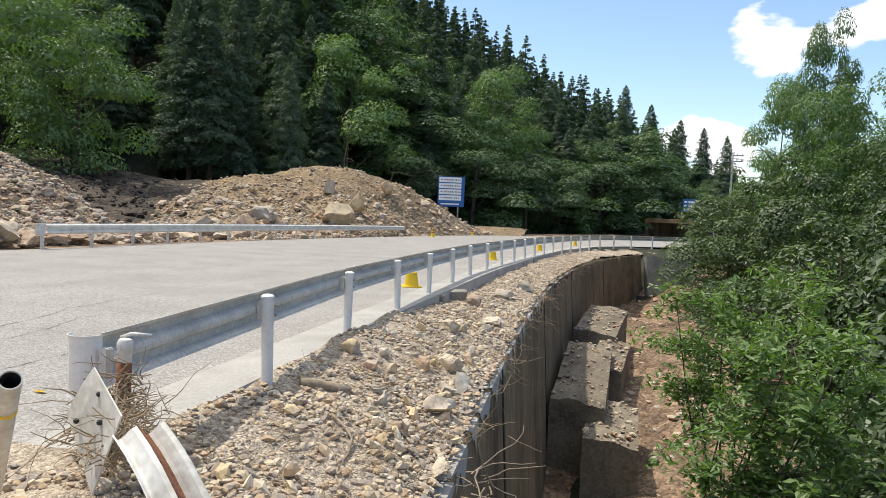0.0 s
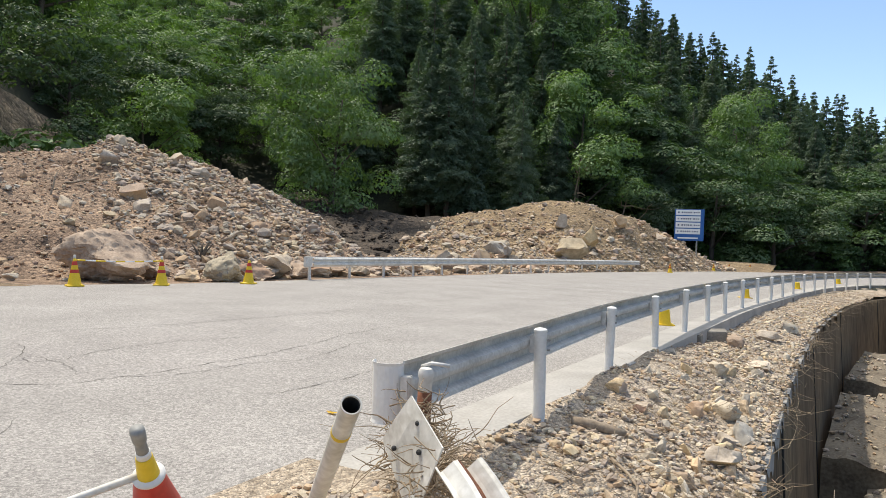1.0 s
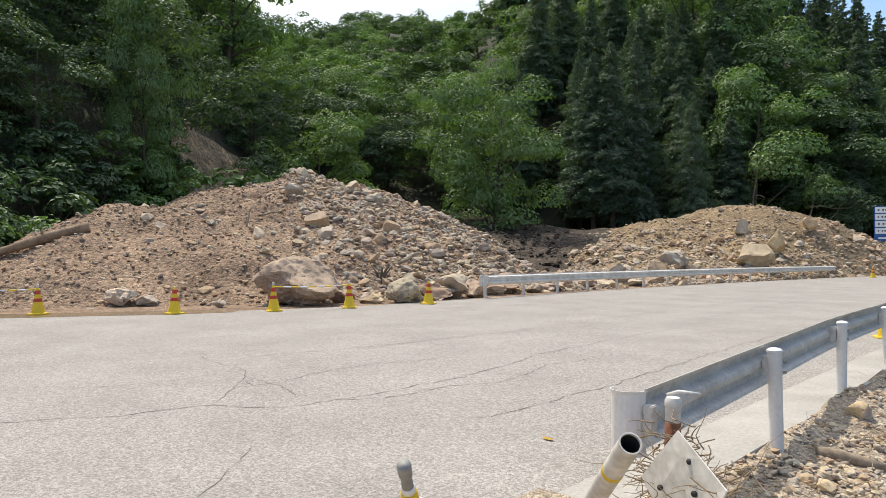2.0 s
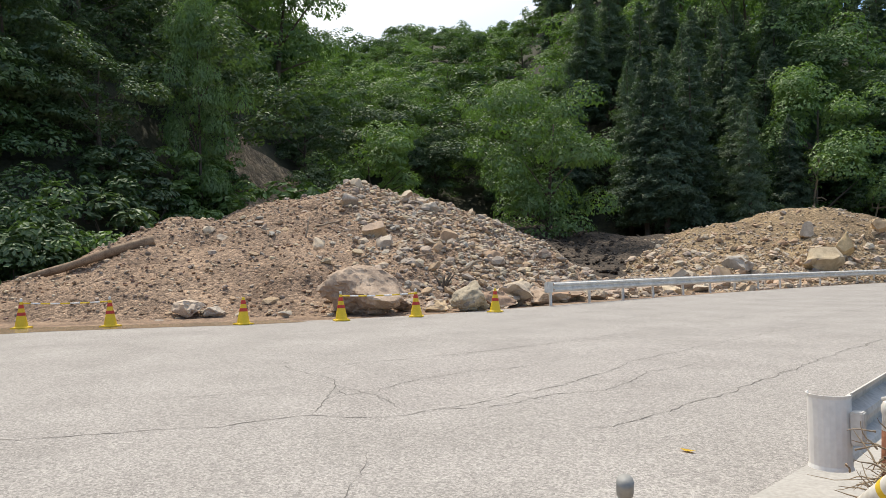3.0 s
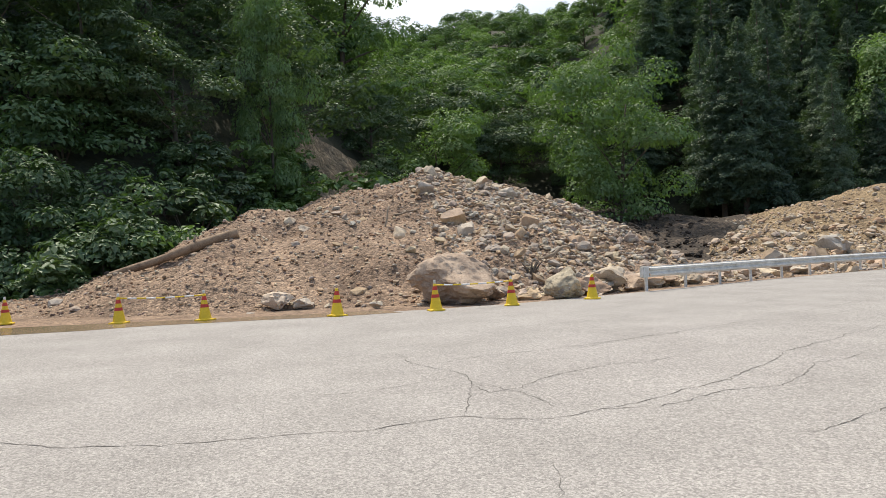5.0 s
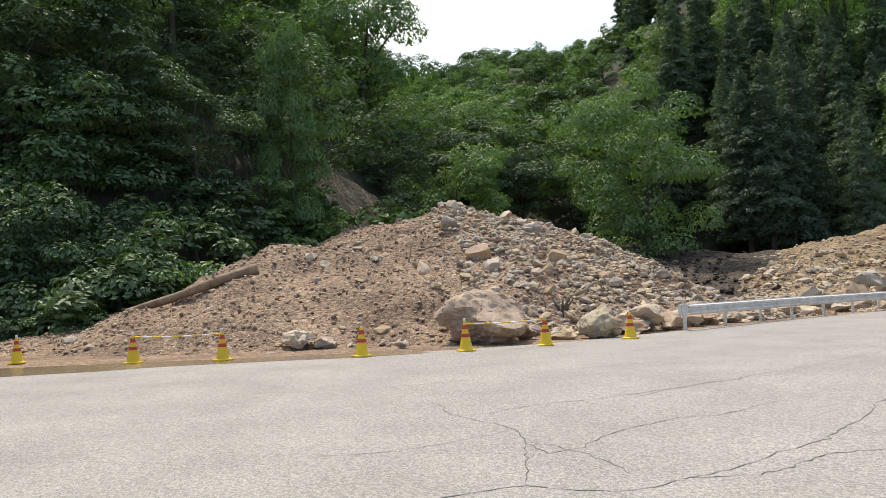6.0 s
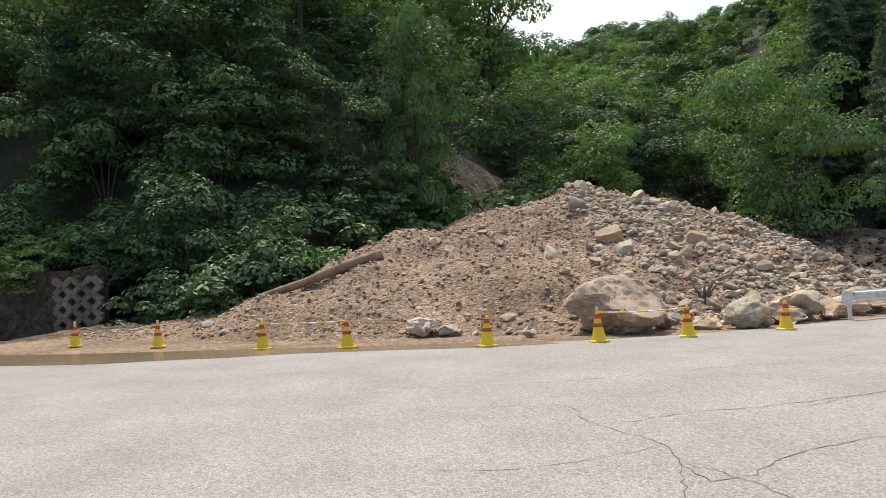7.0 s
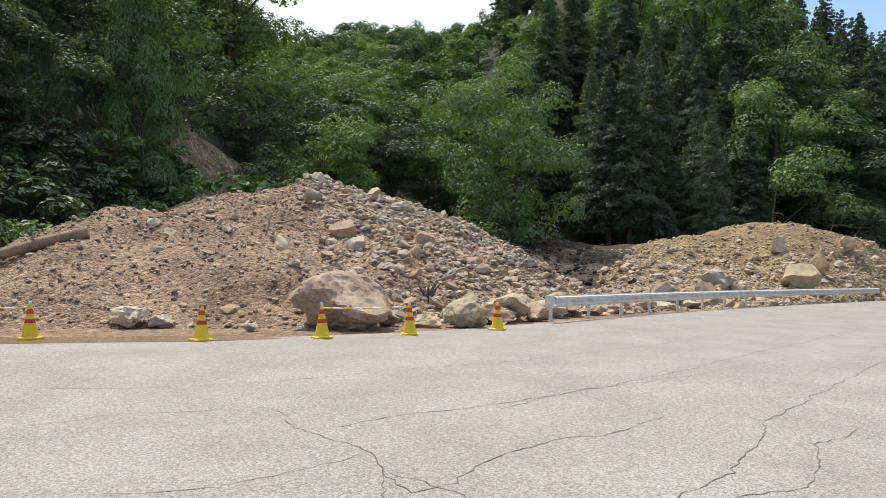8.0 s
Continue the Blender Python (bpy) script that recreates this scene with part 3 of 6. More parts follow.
faces = [(j * s_cols + i, j * s_cols + i + 1, (j + 1) * s_cols + i + 1, (j + 1) * s_cols + i) for j in range(len(s_ys) - 1) for i in range(s_cols - 1)]
shoulder = tagged(sheet("shoulder", verts_shoulder, faces, M_GRAVEL), "gravelly shoulder strewn with flood rubble", "ground", kind="structure")

# ---- guardrails ----
def along(points, step):
    """Points at even steps along a polyline, with their headings."""
    pts = [Vector((*p, 0)) for p in points]
    out, carry = [], 0.0
    for a, b in zip(pts, pts[1:]):
        d = b - a
        while carry < d.length:
            out.append((a + d * (carry / d.length), math.degrees(math.atan2(d.y, d.x))))
            carry += step
        carry -= d.length
    return out


BEAM = [(d, v) for d, v in ((0.0, 0.0), (0.008, 0.025), (0.078, 0.055), (0.082, 0.11), (0.015, 0.145), (0.01, 0.175), (0.015, 0.205), (0.082, 0.24), (0.078, 0.295), (0.008, 0.325), (0.0, 0.35))]


def beam(name, stations, low, side, material, parent):
    """A corrugated beam: side +1 or -1 says which way its waves stand off the line."""
    bm = bmesh.new()
    rings = []
    for p, h in stations:
        nrm = Vector((-math.sin(radians(h)), math.cos(radians(h)), 0)) * side
        z = road_z(p.x, p.y) + low
        rings.append([bm.verts.new(p + nrm * (d + w) + Vector((0, 0, z + v))) for w in (0.0, 0.006) for d, v in (BEAM if w == 0 else BEAM[::-1])])
    n = len(rings[0])
    for r, s in zip(rings, rings[1:]):
        for j in range(n):
            bm.faces.new((r[j], r[(j + 1) % n], s[(j + 1) % n], s[j]))
    bm.faces.new(rings[0])
    bm.faces.new(rings[-1][::-1])
    return part(name, bm, material, parent, smooth=False)


def post_mesh(name, radius, height, material):
    bm = bmesh.new()
    lathe(bm, [(radius, -0.6), (radius, height - 0.03), (radius + 0.006, height - 0.028), (radius + 0.006, height - 0.008), (radius * 0.8, height + 0.006), (radius * 0.3, height + 0.012)], 16)
    ob = part(name, bm, material, smooth=True)
    ob.data.set_sharp_from_angle(angle=0.7)
    return ob


NEAR_LINE = [(-1.72, 2.13), (-1.81, 4.55), (-1.93, 7.33), (-1.94, 10.05), (-1.97, 12.9), (-1.95, 15.6), (-1.92, 18.5), (-1.77, 21.5), (-1.57, 24.4), (-1.35, 27.3), (-1.1, 30.3), (-0.82, 33.2), (-0.45, 36.2), (0.05, 39.6), (0.8, 44), (2.3, 50.5), (4.3, 55.2), (7.2, 58.6), (12, 62.5), (18, 67)]
near_rail = tagged(new("guardrail"), "galvanised steel roadside guardrail on round white posts", "guardrail")
stations = [(Vector((*NEAR_LINE[0], 0)), 92.0)] + along(NEAR_LINE[1:], 2.78)
for i, (p, h) in enumerate(stations):
    z = road_z(p.x, p.y)
    if i:
        post = post_mesh("post", 0.057, 0.845, M_WHITE)
        post.matrix_basis = pose(p.x, p.y, z, 0.6 * math.sin(i * 2.1), 1.2 * math.sin(i * 3.7), 0)
        post.parent = near_rail
    nrm = Vector((-math.sin(radians(h)), math.cos(radians(h)), 0))
    bm = bmesh.new()
    q = p + nrm * 0.075
    box(bm, q.x, q.y, z + 0.70, 0.07, 0.06, 0.17, h, 0.006)
    holder = part("bracket", bm, M_STEEL, near_rail, "steel bracket")
    for dz in (-0.045, 0.045):
        bm = bmesh.new()
        q = p - nrm * 0.058
        tube(bm, [(q.x, q.y, z + 0.70 + dz), (q.x - nrm.x * 0.025, q.y - nrm.y * 0.025, z + 0.70 + dz)], [0.014, 0.012], 6)
        part("bolt", bm, M_GREYPAINT, holder, "dark steel bolt")
fine = along(NEAR_LINE, 0.6)
for i in range(0, len(fine) - 1, 7):
    run = [(p + Vector((-math.sin(radians(h)), math.cos(radians(h)), 0)) * 0.10, h) for p, h in fine[i:i + 8]]
    if len(run) > 1:
        beam("beam", run, 0.525, 1, M_STEEL, near_rail)
# rolled terminal at the broken end
bm = bmesh.new()
c = Vector((-1.93, 2.13, 0))
outer = [(0.105 * math.cos(a), 0.10 * math.sin(a)) for a in np.linspace(math.pi * 0.98, math.pi * 2.02, 13)]
rings = []
for zz in (0.50, 0.52, 0.865, 0.885):
    k = 1.0 if 0.51 < zz < 0.87 else 1.06
    rings.append([bm.verts.new((c.x + a * k, c.y + b * k, zz)) for a, b in outer] + [bm.verts.new((c.x + a * k * 0.95, c.y + b * k * 0.95, zz)) for a, b in outer[::-1]])
for r, s in zip(rings, rings[1:]):
    for j in range(len(r)):
        bm.faces.new((r[j], r[(j + 1) % len(r)], s[(j + 1) % len(r)], s[j]))
bm.faces.new(rings[0])
bm.faces.new(rings[-1][::-1])
part("end_terminal", bm, M_WHITE, near_rail, "white rolled steel end terminal", smooth=False)

FAR_LINE = [(-15.35, 18.1), (-15.45, 25), (-15.05, 33), (-14.35, 41), (-13.3, 49), (-12.5, 54)]
far_rail = tagged(new("guardrail"), "weathered white guardrail at the foot of the debris", "guardrail")
for i, (p, h) in enumerate(along(FAR_LINE, 2.4)):
    post = post_mesh("post", 0.055, 0.80, M_OLDWHITE)
    post.matrix_basis = pose(p.x - 0.1, p.y, road_z(p.x, p.y) - 0.02, 1.0 * math.sin(i * 2.7), 1.5 * math.sin(i * 1.3), 0)
    post.parent = far_rail
fine = along(FAR_LINE, 0.8)
for i in range(0, len(fine) - 1, 5):
    beam("beam", fine[i:i + 6], 0.45, -1, M_OLDWHITE, far_rail)
bm = bmesh.new()
box(bm, -15.36, 17.9, road_z(-15, 18) + 0.625, 0.16, 0.34, 0.37, 0, 0.03)
part("end_terminal", bm, M_OLDWHITE, far_rail, "white boxed end piece")

# ---- boulders along the toe of the heap ----
def boulder(x, y, w, h, seed, material, label, deep=0.85, detail=4, sink=0.12, turn=0.0, z=None, crest=None):
    me = rock_mesh("boulder", seed, 0.55, detail, 1.0, 0.66 if crest else 0.38)
    for v in me.vertices:
        v.co += v.normal * 0.09 * noise.fractal(v.co * 3.0 + Vector((seed, 0, 0)), 0.6, 2.2, 5)
    lo, hi = [Vector([f(v.co[i] for v in me.vertices) for i in range(3)]) for f in (min, max)]
    for v in me.vertices:
        v.co = Vector(((v.co.x - lo.x) / (hi.x - lo.x) - 0.5, (v.co.y - lo.y) / (hi.y - lo.y) - 0.5, (v.co.z - lo.z) / (hi.z - lo.z) - sink))
        if crest:
            v.co.z *= lerp_table(crest, v.co.y)
            v.co.x -= 0.42 * max(v.co.z - 0.25, 0) * max(v.co.x + 0.4, 0)
            v.co.y += 0.22 * max(-v.co.y, 0) * max(0.6 - v.co.z, 0)
        v.co = Vector((v.co.x * w * deep, v.co.y * w, v.co.z * h / (1 - sink)))
    me.materials.append(material)
    me.shade_smooth()
    me.set_sharp_from_angle(angle=0.6)
    ob = new("boulder", me)
    ob.matrix_basis = pose(x, y, road_z(x, y) if z is None else z, 0, 0, turn)
    return tagged(ob, label, "boulder", "boulders at the toe of the heap")


boulder(-17.7, 11.7, 2.8, 1.58, 5, M_BOULDER, "huge reddish-brown boulder behind the traffic cones", 0.9, 5, 0.08, -42, crest=[(-0.5, 0.9), (-0.15, 1.0), (0.1, 0.94), (0.5, 0.62)])
boulder(-16.0, 14.6, 1.3, 0.95, 8, M_STONE_GREY, "pale grey boulder beside a traffic cone", 0.9, 5, 0.1, -38, crest=[(-0.5, 0.62), (0.2, 1.0), (0.5, 0.8)])
for x, y, w, h, s in ((-16.6, 13.7, 0.75, 0.42, 11), (-17.6, 13.3, 0.6, 0.5, 12), (-16.3, 16.2, 1.0, 0.62, 13), (-16.6, 17.6, 1.35, 0.95, 14), (-16.9, 19.0, 0.9, 0.7, 15), (-21.4, 8.0, 0.75, 0.6, 16), (-20.9, 8.6, 0.5, 0.35, 17), (-17.1, 14.4, 0.55, 0.45, 18), (-23.6, 7.6, 0.45, 0.25, 19), (-16.6, 15.2, 0.6, 0.4, 20),
                      (-16.7, 21.0, 0.9, 0.5, 21), (-16.4, 22.5, 0.7, 0.45, 22), (-16.6, 24.2, 1.0, 0.6, 23), (-16.3, 26.5, 0.8, 0.5, 24), (-16.6, 28.6, 1.1, 0.6, 25), (-16.0, 30.8, 0.7, 0.4, 26), (-16.3, 33.0, 1.0, 0.6, 27), (-15.7, 36.0, 0.8, 0.5, 28), (-15.6, 39.5, 1.0, 0.6, 29), (-15.0, 43.0, 0.9, 0.5, 30), (-18.6, 9.6, 0.35, 0.22, 31), (-16.4, 16.9, 0.8, 0.5, 32), (-16.1, 18.3, 0.9, 0.6, 33), (-16.5, 20.0, 0.8, 0.5, 34), (-16.9, 15.6, 0.7, 0.6, 35), (-17.3, 18.2, 0.9, 0.7, 36), (-17.5, 20.6, 0.8, 0.6, 37), (-17.2, 23.3, 0.8, 0.5, 38), (-17.0, 25.6, 0.9, 0.6, 39), (-17.3, 31.8, 0.9, 0.6, 40)):
    boulder(x, y, w * 1.3, h * 0.9, s, M_STONE if s % 3 else M_BOULDER, "rounded brown boulder at the foot of the debris", 0.85, 4, 0.10, s * 40)
for x, y, w, h, s in ((-15.6, 46.5, 3.0, 1.5, 41), (-15.4, 50.3, 1.6, 1.5, 42), (-18.0, 40.2, 1.8, 0.9, 43), (-17.6, 36.5, 1.4, 0.9, 44), (-18.6, 33.4, 1.3, 0.8, 45), (-18.5, 52.8, 1.3, 1.0, 46), (-15.0, 57.5, 1.4, 0.9, 47), (-12.8, 63.5, 1.5, 0.9, 48), (-19.8, 44.6, 1.0, 0.7, 49)):
    boulder(x, y, w, h, s, M_STONE_GREY if s in (43, 45) else M_STONE, "angular block of rock on the tan heap", 0.8, 3, 0.25, s * 35, heap_z(RIGHT_HEAP, 9, x, y))
for x, y, w, h, s in ((-23.4, 17.6, 0.8, 0.6, 61), (-24.8, 15.2, 0.7, 0.5, 62), (-25.8, 19.0, 1.2, 0.6, 63), (-29.5, 20.5, 0.9, 0.6, 64), (-22.4, 19.8, 0.8, 0.6, 65), (-35.6, 25.2, 1.0, 0.6, 66), (-33.2, 24.0, 0.9, 0.6, 67), (-30.6, 25.4, 0.9, 0.5, 68), (-27.8, 24.6, 1.0, 0.5, 69), (-26.6, 12.0, 0.5, 0.3, 70), (-24.0, 22.0, 0.9, 0.6, 71), (-21.0, 21.5, 0.8, 0.5, 72)):
    boulder(x, y, w, h, s, M_STONE, "large broken stone bedded in the heap", 0.8, 3, 0.3, s * 25, heap_z(LEFT_HEAP, 5, x, y))


# ---- traffic cones and bars ----
def traffic_cone(top_cap=0):
    cone = tagged(new("traffic_cone"), "yellow traffic cone with two red reflective bands", "traffic cone", "cones along the debris")
    r = lambda h: 0.165 - 0.132 * (h - 0.04) / 0.66
    bm = bmesh.new()
    box(bm, 0, 0, 0.02, 0.40, 0.40, 0.04, 0, 0.012)
    part("base", bm, M_YELLOW, cone)
    bm = bmesh.new()
    lathe(bm, [(r(0.04) + 0.02, 0.04), (r(0.05), 0.055), (r(0.32), 0.32), (r(0.43), 0.43), (r(0.53), 0.53), (r(0.66), 0.66), (0.03, 0.70), (0.02, 0.705)], 20)
    ob = part("body", bm, M_YELLOW, cone, smooth=True)
    ob.data.set_sharp_from_angle(angle=0.6)
    for lo, hi in ((0.34, 0.425), (0.53, 0.63)):
        bm = bmesh.new()
        lathe(bm, [(r(lo) + 0.004, lo), (r(hi) + 0.004, hi)], 20)
        part("band", bm, M_RED, cone, "red reflective band", smooth=True).data.set_sharp_from_angle(angle=0.6)
    if top_cap:
        bm = bmesh.new()
        lathe(bm, [(0.032, 0.70), (0.034, 0.72), (0.030, 0.78), (0.018, 0.79)], 12)
        part("cap", bm, M_OLDWHITE, cone, "pale plastic cap", smooth=True)
    return cone


CONES = [(-14.81, 14.46), (-15.4, 11.78), (-16.1, 9.72), (-17.41, 7.58), (-20.13, 5.29), (-21.93, 3.7), (-25.73, 1.73), (-29.18, -0.27)]
first = None
for i, (x, y) in enumerate(CONES):
    m = pose(x, y, road_z(x, y) - 0.002, 0.8 * math.sin(i * 3), 1.2 * math.cos(i * 2), 20 + 23 * i)
    if i in (0, 3):
        ob = traffic_cone()
        ob.matrix_basis = m
        first = ob
    elif i in (4, 5, 6, 7, 1, 2):
        ob = traffic_cone(1)
        ob.matrix_basis = m
for x, y in ((-10.4, 55.1), (-9.3, 70.1), (-8.6, 75.7), (-7.4, 83.6), (-5.6, 89.8)):
    copy_thing(first, pose(x, y, road_z(x, y), 0, 0, 30 + x))


def cone_bar(a, b):
    """A striped bar hung between two cones."""
    bar = tagged(new("cone_bar"), "white and yellow striped bar between two cones", "barrier bar", "bars between cones")
    a, b = Vector(a), Vector(b)
    n = 9
    for i in range(n):
        p, q = a.lerp(b, i / n), a.lerp(b, (i + 1) / n)
        sag = lambda k: Vector((0, 0, -0.03 * math.sin(math.pi * k)))
        bm = bmesh.new()
        tube(bm, [p + sag(i / n), q + sag((i + 1) / n)], [0.018, 0.018], 10)
        part("stripe", bm, M_SIGNWHITE if i % 2 else M_YELLOW, bar, "white stripe" if i % 2 else "yellow stripe", smooth=True)
    for p in (a, b):
        bm = bmesh.new()
        lathe(bm, [(0.045, -0.012), (0.052, 0), (0.045, 0.012)], 14, p)
        part("ring", bm, M_YELLOW, bar, "yellow plastic ring")


for (xa, ya), (xb, yb) in ((CONES[2], CONES[1]), (CONES[4], CONES[5])):
    cone_bar((xa, ya, road_z(xa, ya) + 0.66), (xb, yb, road_z(xb, yb) + 0.66))

# yellow buckets standing by the rail
for x, y in ((-2.62, 14.1), (-2.3, 27.3), (-1.05, 39.7), (0.9, 53.5)):
    ob = tagged(new("marker_base"), "yellow plastic marker base beside the guardrail", "traffic marker", "yellow marker bases")
    bm = bmesh.new()
    lathe(bm, [(0.19, 0), (0.19, 0.03), (0.165, 0.035), (0.125, 0.33), (0.115, 0.34)], 20)
    part("body", bm, M_YELLOW, ob, smooth=True).data.set_sharp_from_angle(angle=0.6)
    bm = bmesh.new()
    box(bm, 0, 0, 0.012, 0.44, 0.44, 0.024, 0, 0.008)
    part("base", bm, M_YELLOW, ob)
    ob.matrix_basis = pose(x, y, road_z(x, y) + 0.002, 0, 0, 20)

# broken-off delineator standing askew close to the camera
cone = tagged(new("delineator"), "red and yellow delineator cone with a torn grey cap, leaning over", "traffic cone")
rr = lambda h: 0.172 - 0.185 * h
bm = bmesh.new()
lathe(bm, [(0.20, 0), (0.20, 0.03), (rr(0.03), 0.04), (rr(0.56), 0.55), (rr(0.57), 0.57)], 24)
part("body", bm, M_RED, cone, smooth=True).data.set_sharp_from_angle(angle=0.6)
bm = bmesh.new()
lathe(bm, [(0.040, 0.55), (0.072, 0.555), (0.074, 0.57), (0.04, 0.58)], 24)
part("collar", bm, M_WHITE, cone, "white collar", smooth=True)
bm = bmesh.new()
lathe(bm, [(0.050, 0.575), (0.037, 0.70), (0.034, 0.702)], 20)
part("sleeve", bm, M_YELLOW, cone, "yellow sleeve", smooth=True).data.set_sharp_from_angle(angle=0.6)
bm = bmesh.new()
lathe(bm, [(0.034, 0.70), (0.033, 0.73), (0.030, 0.735)], 20)
part("ring", bm, M_WHITE, cone, "white ring", smooth=True)
bm = bmesh.new()
lathe(bm, [(0.028, 0.73), (0.026, 0.78), (0.024, 0.80), (0.031, 0.81), (0.033, 0.87), (0.030, 0.885)], 16)
part("cap", bm, M_GREYPAINT, cone, "grey taped cap", smooth=True)
bm = bmesh.new()
tube(bm, [(0.0, 0.0, 0.585), (-0.35, -0.12, 0.52), (-0.75, -0.25, 0.42)], [0.018, 0.018, 0.018], 10)
part("bar", bm, M_OLDWHITE, cone, "pale plastic bar", smooth=True)
foot, tip = Vector((-2.36, 0.78, 0.09)), Vector((-2.06, 0.32, 0.88))
cone.matrix_basis = Matrix.Translation(foot) @ (tip - foot).to_track_quat("Z", "Y").to_matrix().to_4x4()

# leaning white pipe
pipe = tagged(new("pipe"), "leaning white plastic pipe with a yellow ring and an open top", "pipe")
tip, band = Vector((-1.19, 0.68, 0.99)), Vector((-1.41, 0.895, 0.75))
axis = (tip - band).normalized()
foot = tip - axis * 1.35
band = tip - axis * 0.27
bm = bmesh.new()
side = axis.orthogonal().normalized()
other = axis.cross(side)
rings = []
for p, r in ((foot, 0.045), (tip, 0.045), (tip, 0.039), (tip - axis * 0.012, 0.038)):
    rings.append([bm.verts.new(p + (side * math.cos(k) + other * math.sin(k)) * r) for k in np.linspace(0, 2 * math.pi, 24, endpoint=False)])
for r, s in zip(rings, rings[1:]):
    for j in range(24):
        bm.faces.new((r[j], r[(j + 1) % 24], s[(j + 1) % 24], s[j]))
part("tube", bm, M_OLDWHITE, pipe, smooth=True).data.set_sharp_from_angle(angle=0.6)
bm = bmesh.new()
tube(bm, [band, band - axis * 0.03], [0.0465, 0.0465], 24)
part("ring", bm, M_YELLOW, pipe, "yellow ring", smooth=True).data.set_sharp_from_angle(angle=0.6)
# inner wall coloured black to stand in for the shade in the pipe
bm = bmesh.new()
rings = [[bm.verts.new(p + (side * math.cos(k) + other * math.sin(k)) * 0.038) for k in np.linspace(0, 2 * math.pi, 24, endpoint=False)] for p in (tip - axis * 0.012, tip - axis * 0.5)]
for j in range(24):
    bm.faces.new((rings[0][j], rings[0][(j + 1) % 24], rings[1][(j + 1) % 24], rings[1][j]))
bm.faces.new(rings[1])
part("bore", bm, M_BLACK, pipe, "inside of the pipe, blackened for its shade")

# torn-off length of old guardrail
def folded(name, rows, thick, material, parent, label):
    """A bent plate from rows of points, given a thickness."""
    bm = bmesh.new()
    grid = [[bm.verts.new(p) for p in r] for r in rows]
    for r, s in zip(grid, grid[1:]):
        for j in range(len(r) - 1):
            bm.faces.new((r[j], r[j + 1], s[j + 1], s[j]))
    bmesh.ops.recalc_face_normals(bm, faces=bm.faces)
    ob = part(name, bm, material, parent, label)
    mod = ob.modifiers.new("thick", "SOLIDIFY")
    mod.thickness = thick
    return ob


wreck = tagged(new("broken_guardrail"), "crumpled white guardrail beam with rust along its torn edge", "guardrail")
left, peak, right, low_end = Vector((-1.50, 1.42, 0.62)), Vector((-1.27, 1.31, 0.90)), Vector((-0.98, 1.11, 0.74)), Vector((-1.14, 1.13, 0.34))
PLATE = []
for v in np.linspace(0, 1, 5):
    a, b = left.lerp(low_end, v), peak.lerp(right, v)
    PLATE.append([a.lerp(b, u) + Vector((0.02, -0.03, 0.02)) * math.sin(math.pi * u) * (0.4 + 0.6 * math.sin(5 * v + 1)) for u in np.linspace(0, 1, 5)])
folded("end_plate", PLATE, 0.008, M_OLDWHITE, wreck, "dented white end plate with bolt holes")
a, b = Vector((-0.92, 1.15, 0.66)), Vector((-0.10, 0.66, 0.12))
d = (b - a).normalized()
across = d.cross(Vector((0, 0, 1))).normalized()
top = across.cross(d)
for name, lo, hi, material, label in (("beam", -0.13, -0.02, M_OLDWHITE, "white corrugated beam"), ("rust_edge", -0.02, 0.05, M_RUST, "rusted torn edge"), ("upper_wave", 0.05, 0.13, M_OLDWHITE, "chipped white upper wave")):
    rows = []
    for k in np.linspace(0, 1, 9):
        p = a.lerp(b, k) + top * 0.015 * math.sin(9 * k)
        rows.append([tuple(p - across * v + top * (0.035 * math.cos((v + 0.13) / 0.26 * 4 * math.pi + 1.2))) for v in np.linspace(lo, hi, 7)])
    folded(name, rows, 0.008, material, wreck, label)
for p in ((-1.20, 1.25, 0.78), (-1.16, 1.20, 0.66), (-1.36, 1.30, 0.62)):
    bm = bmesh.new()
    bmesh.ops.create_uvsphere(bm, u_segments=10, v_segments=6, radius=0.014, matrix=Matrix.Translation(Vector(p) + Vector((0.01, -0.018, 0.012))))
    part("bolt_hole", bm, M_BLACK, wreck, "dark bolt hole")

# rusty stub post at the rail's end
stub = tagged(new("rusty_post"), "rust-streaked white stub post behind the guardrail end", "post")
bm = bmesh.new()
lathe(bm, [(0.043, -0.3), (0.043, 0.80), (0.048, 0.81), (0.048, 0.84), (0.038, 0.86), (0.02, 0.865)], 18)
part("shaft", bm, M_OLDWHITE, stub, smooth=True).data.set_sharp_from_angle(angle=0.6)
bm = bmesh.new()
lathe(bm, [(0.0445, 0.05), (0.0450, 0.55), (0.0445, 0.72)], 18)
part("rust_sleeve", bm, M_RUST, stub, "rust-eaten sleeve", smooth=True)
bm = bmesh.new()
tube(bm, [(-0.05, 0.03, 0.86), (0.02, 0.03, 0.89), (0.13, 0.06, 0.885)], [0.012, 0.012, 0.012], 8)
part("bent_rod", bm, M_STEEL, stub, "bent steel rod", smooth=True)
stub.matrix_basis = pose(-1.66, 2.08, 0.02, 0, 2, 0)


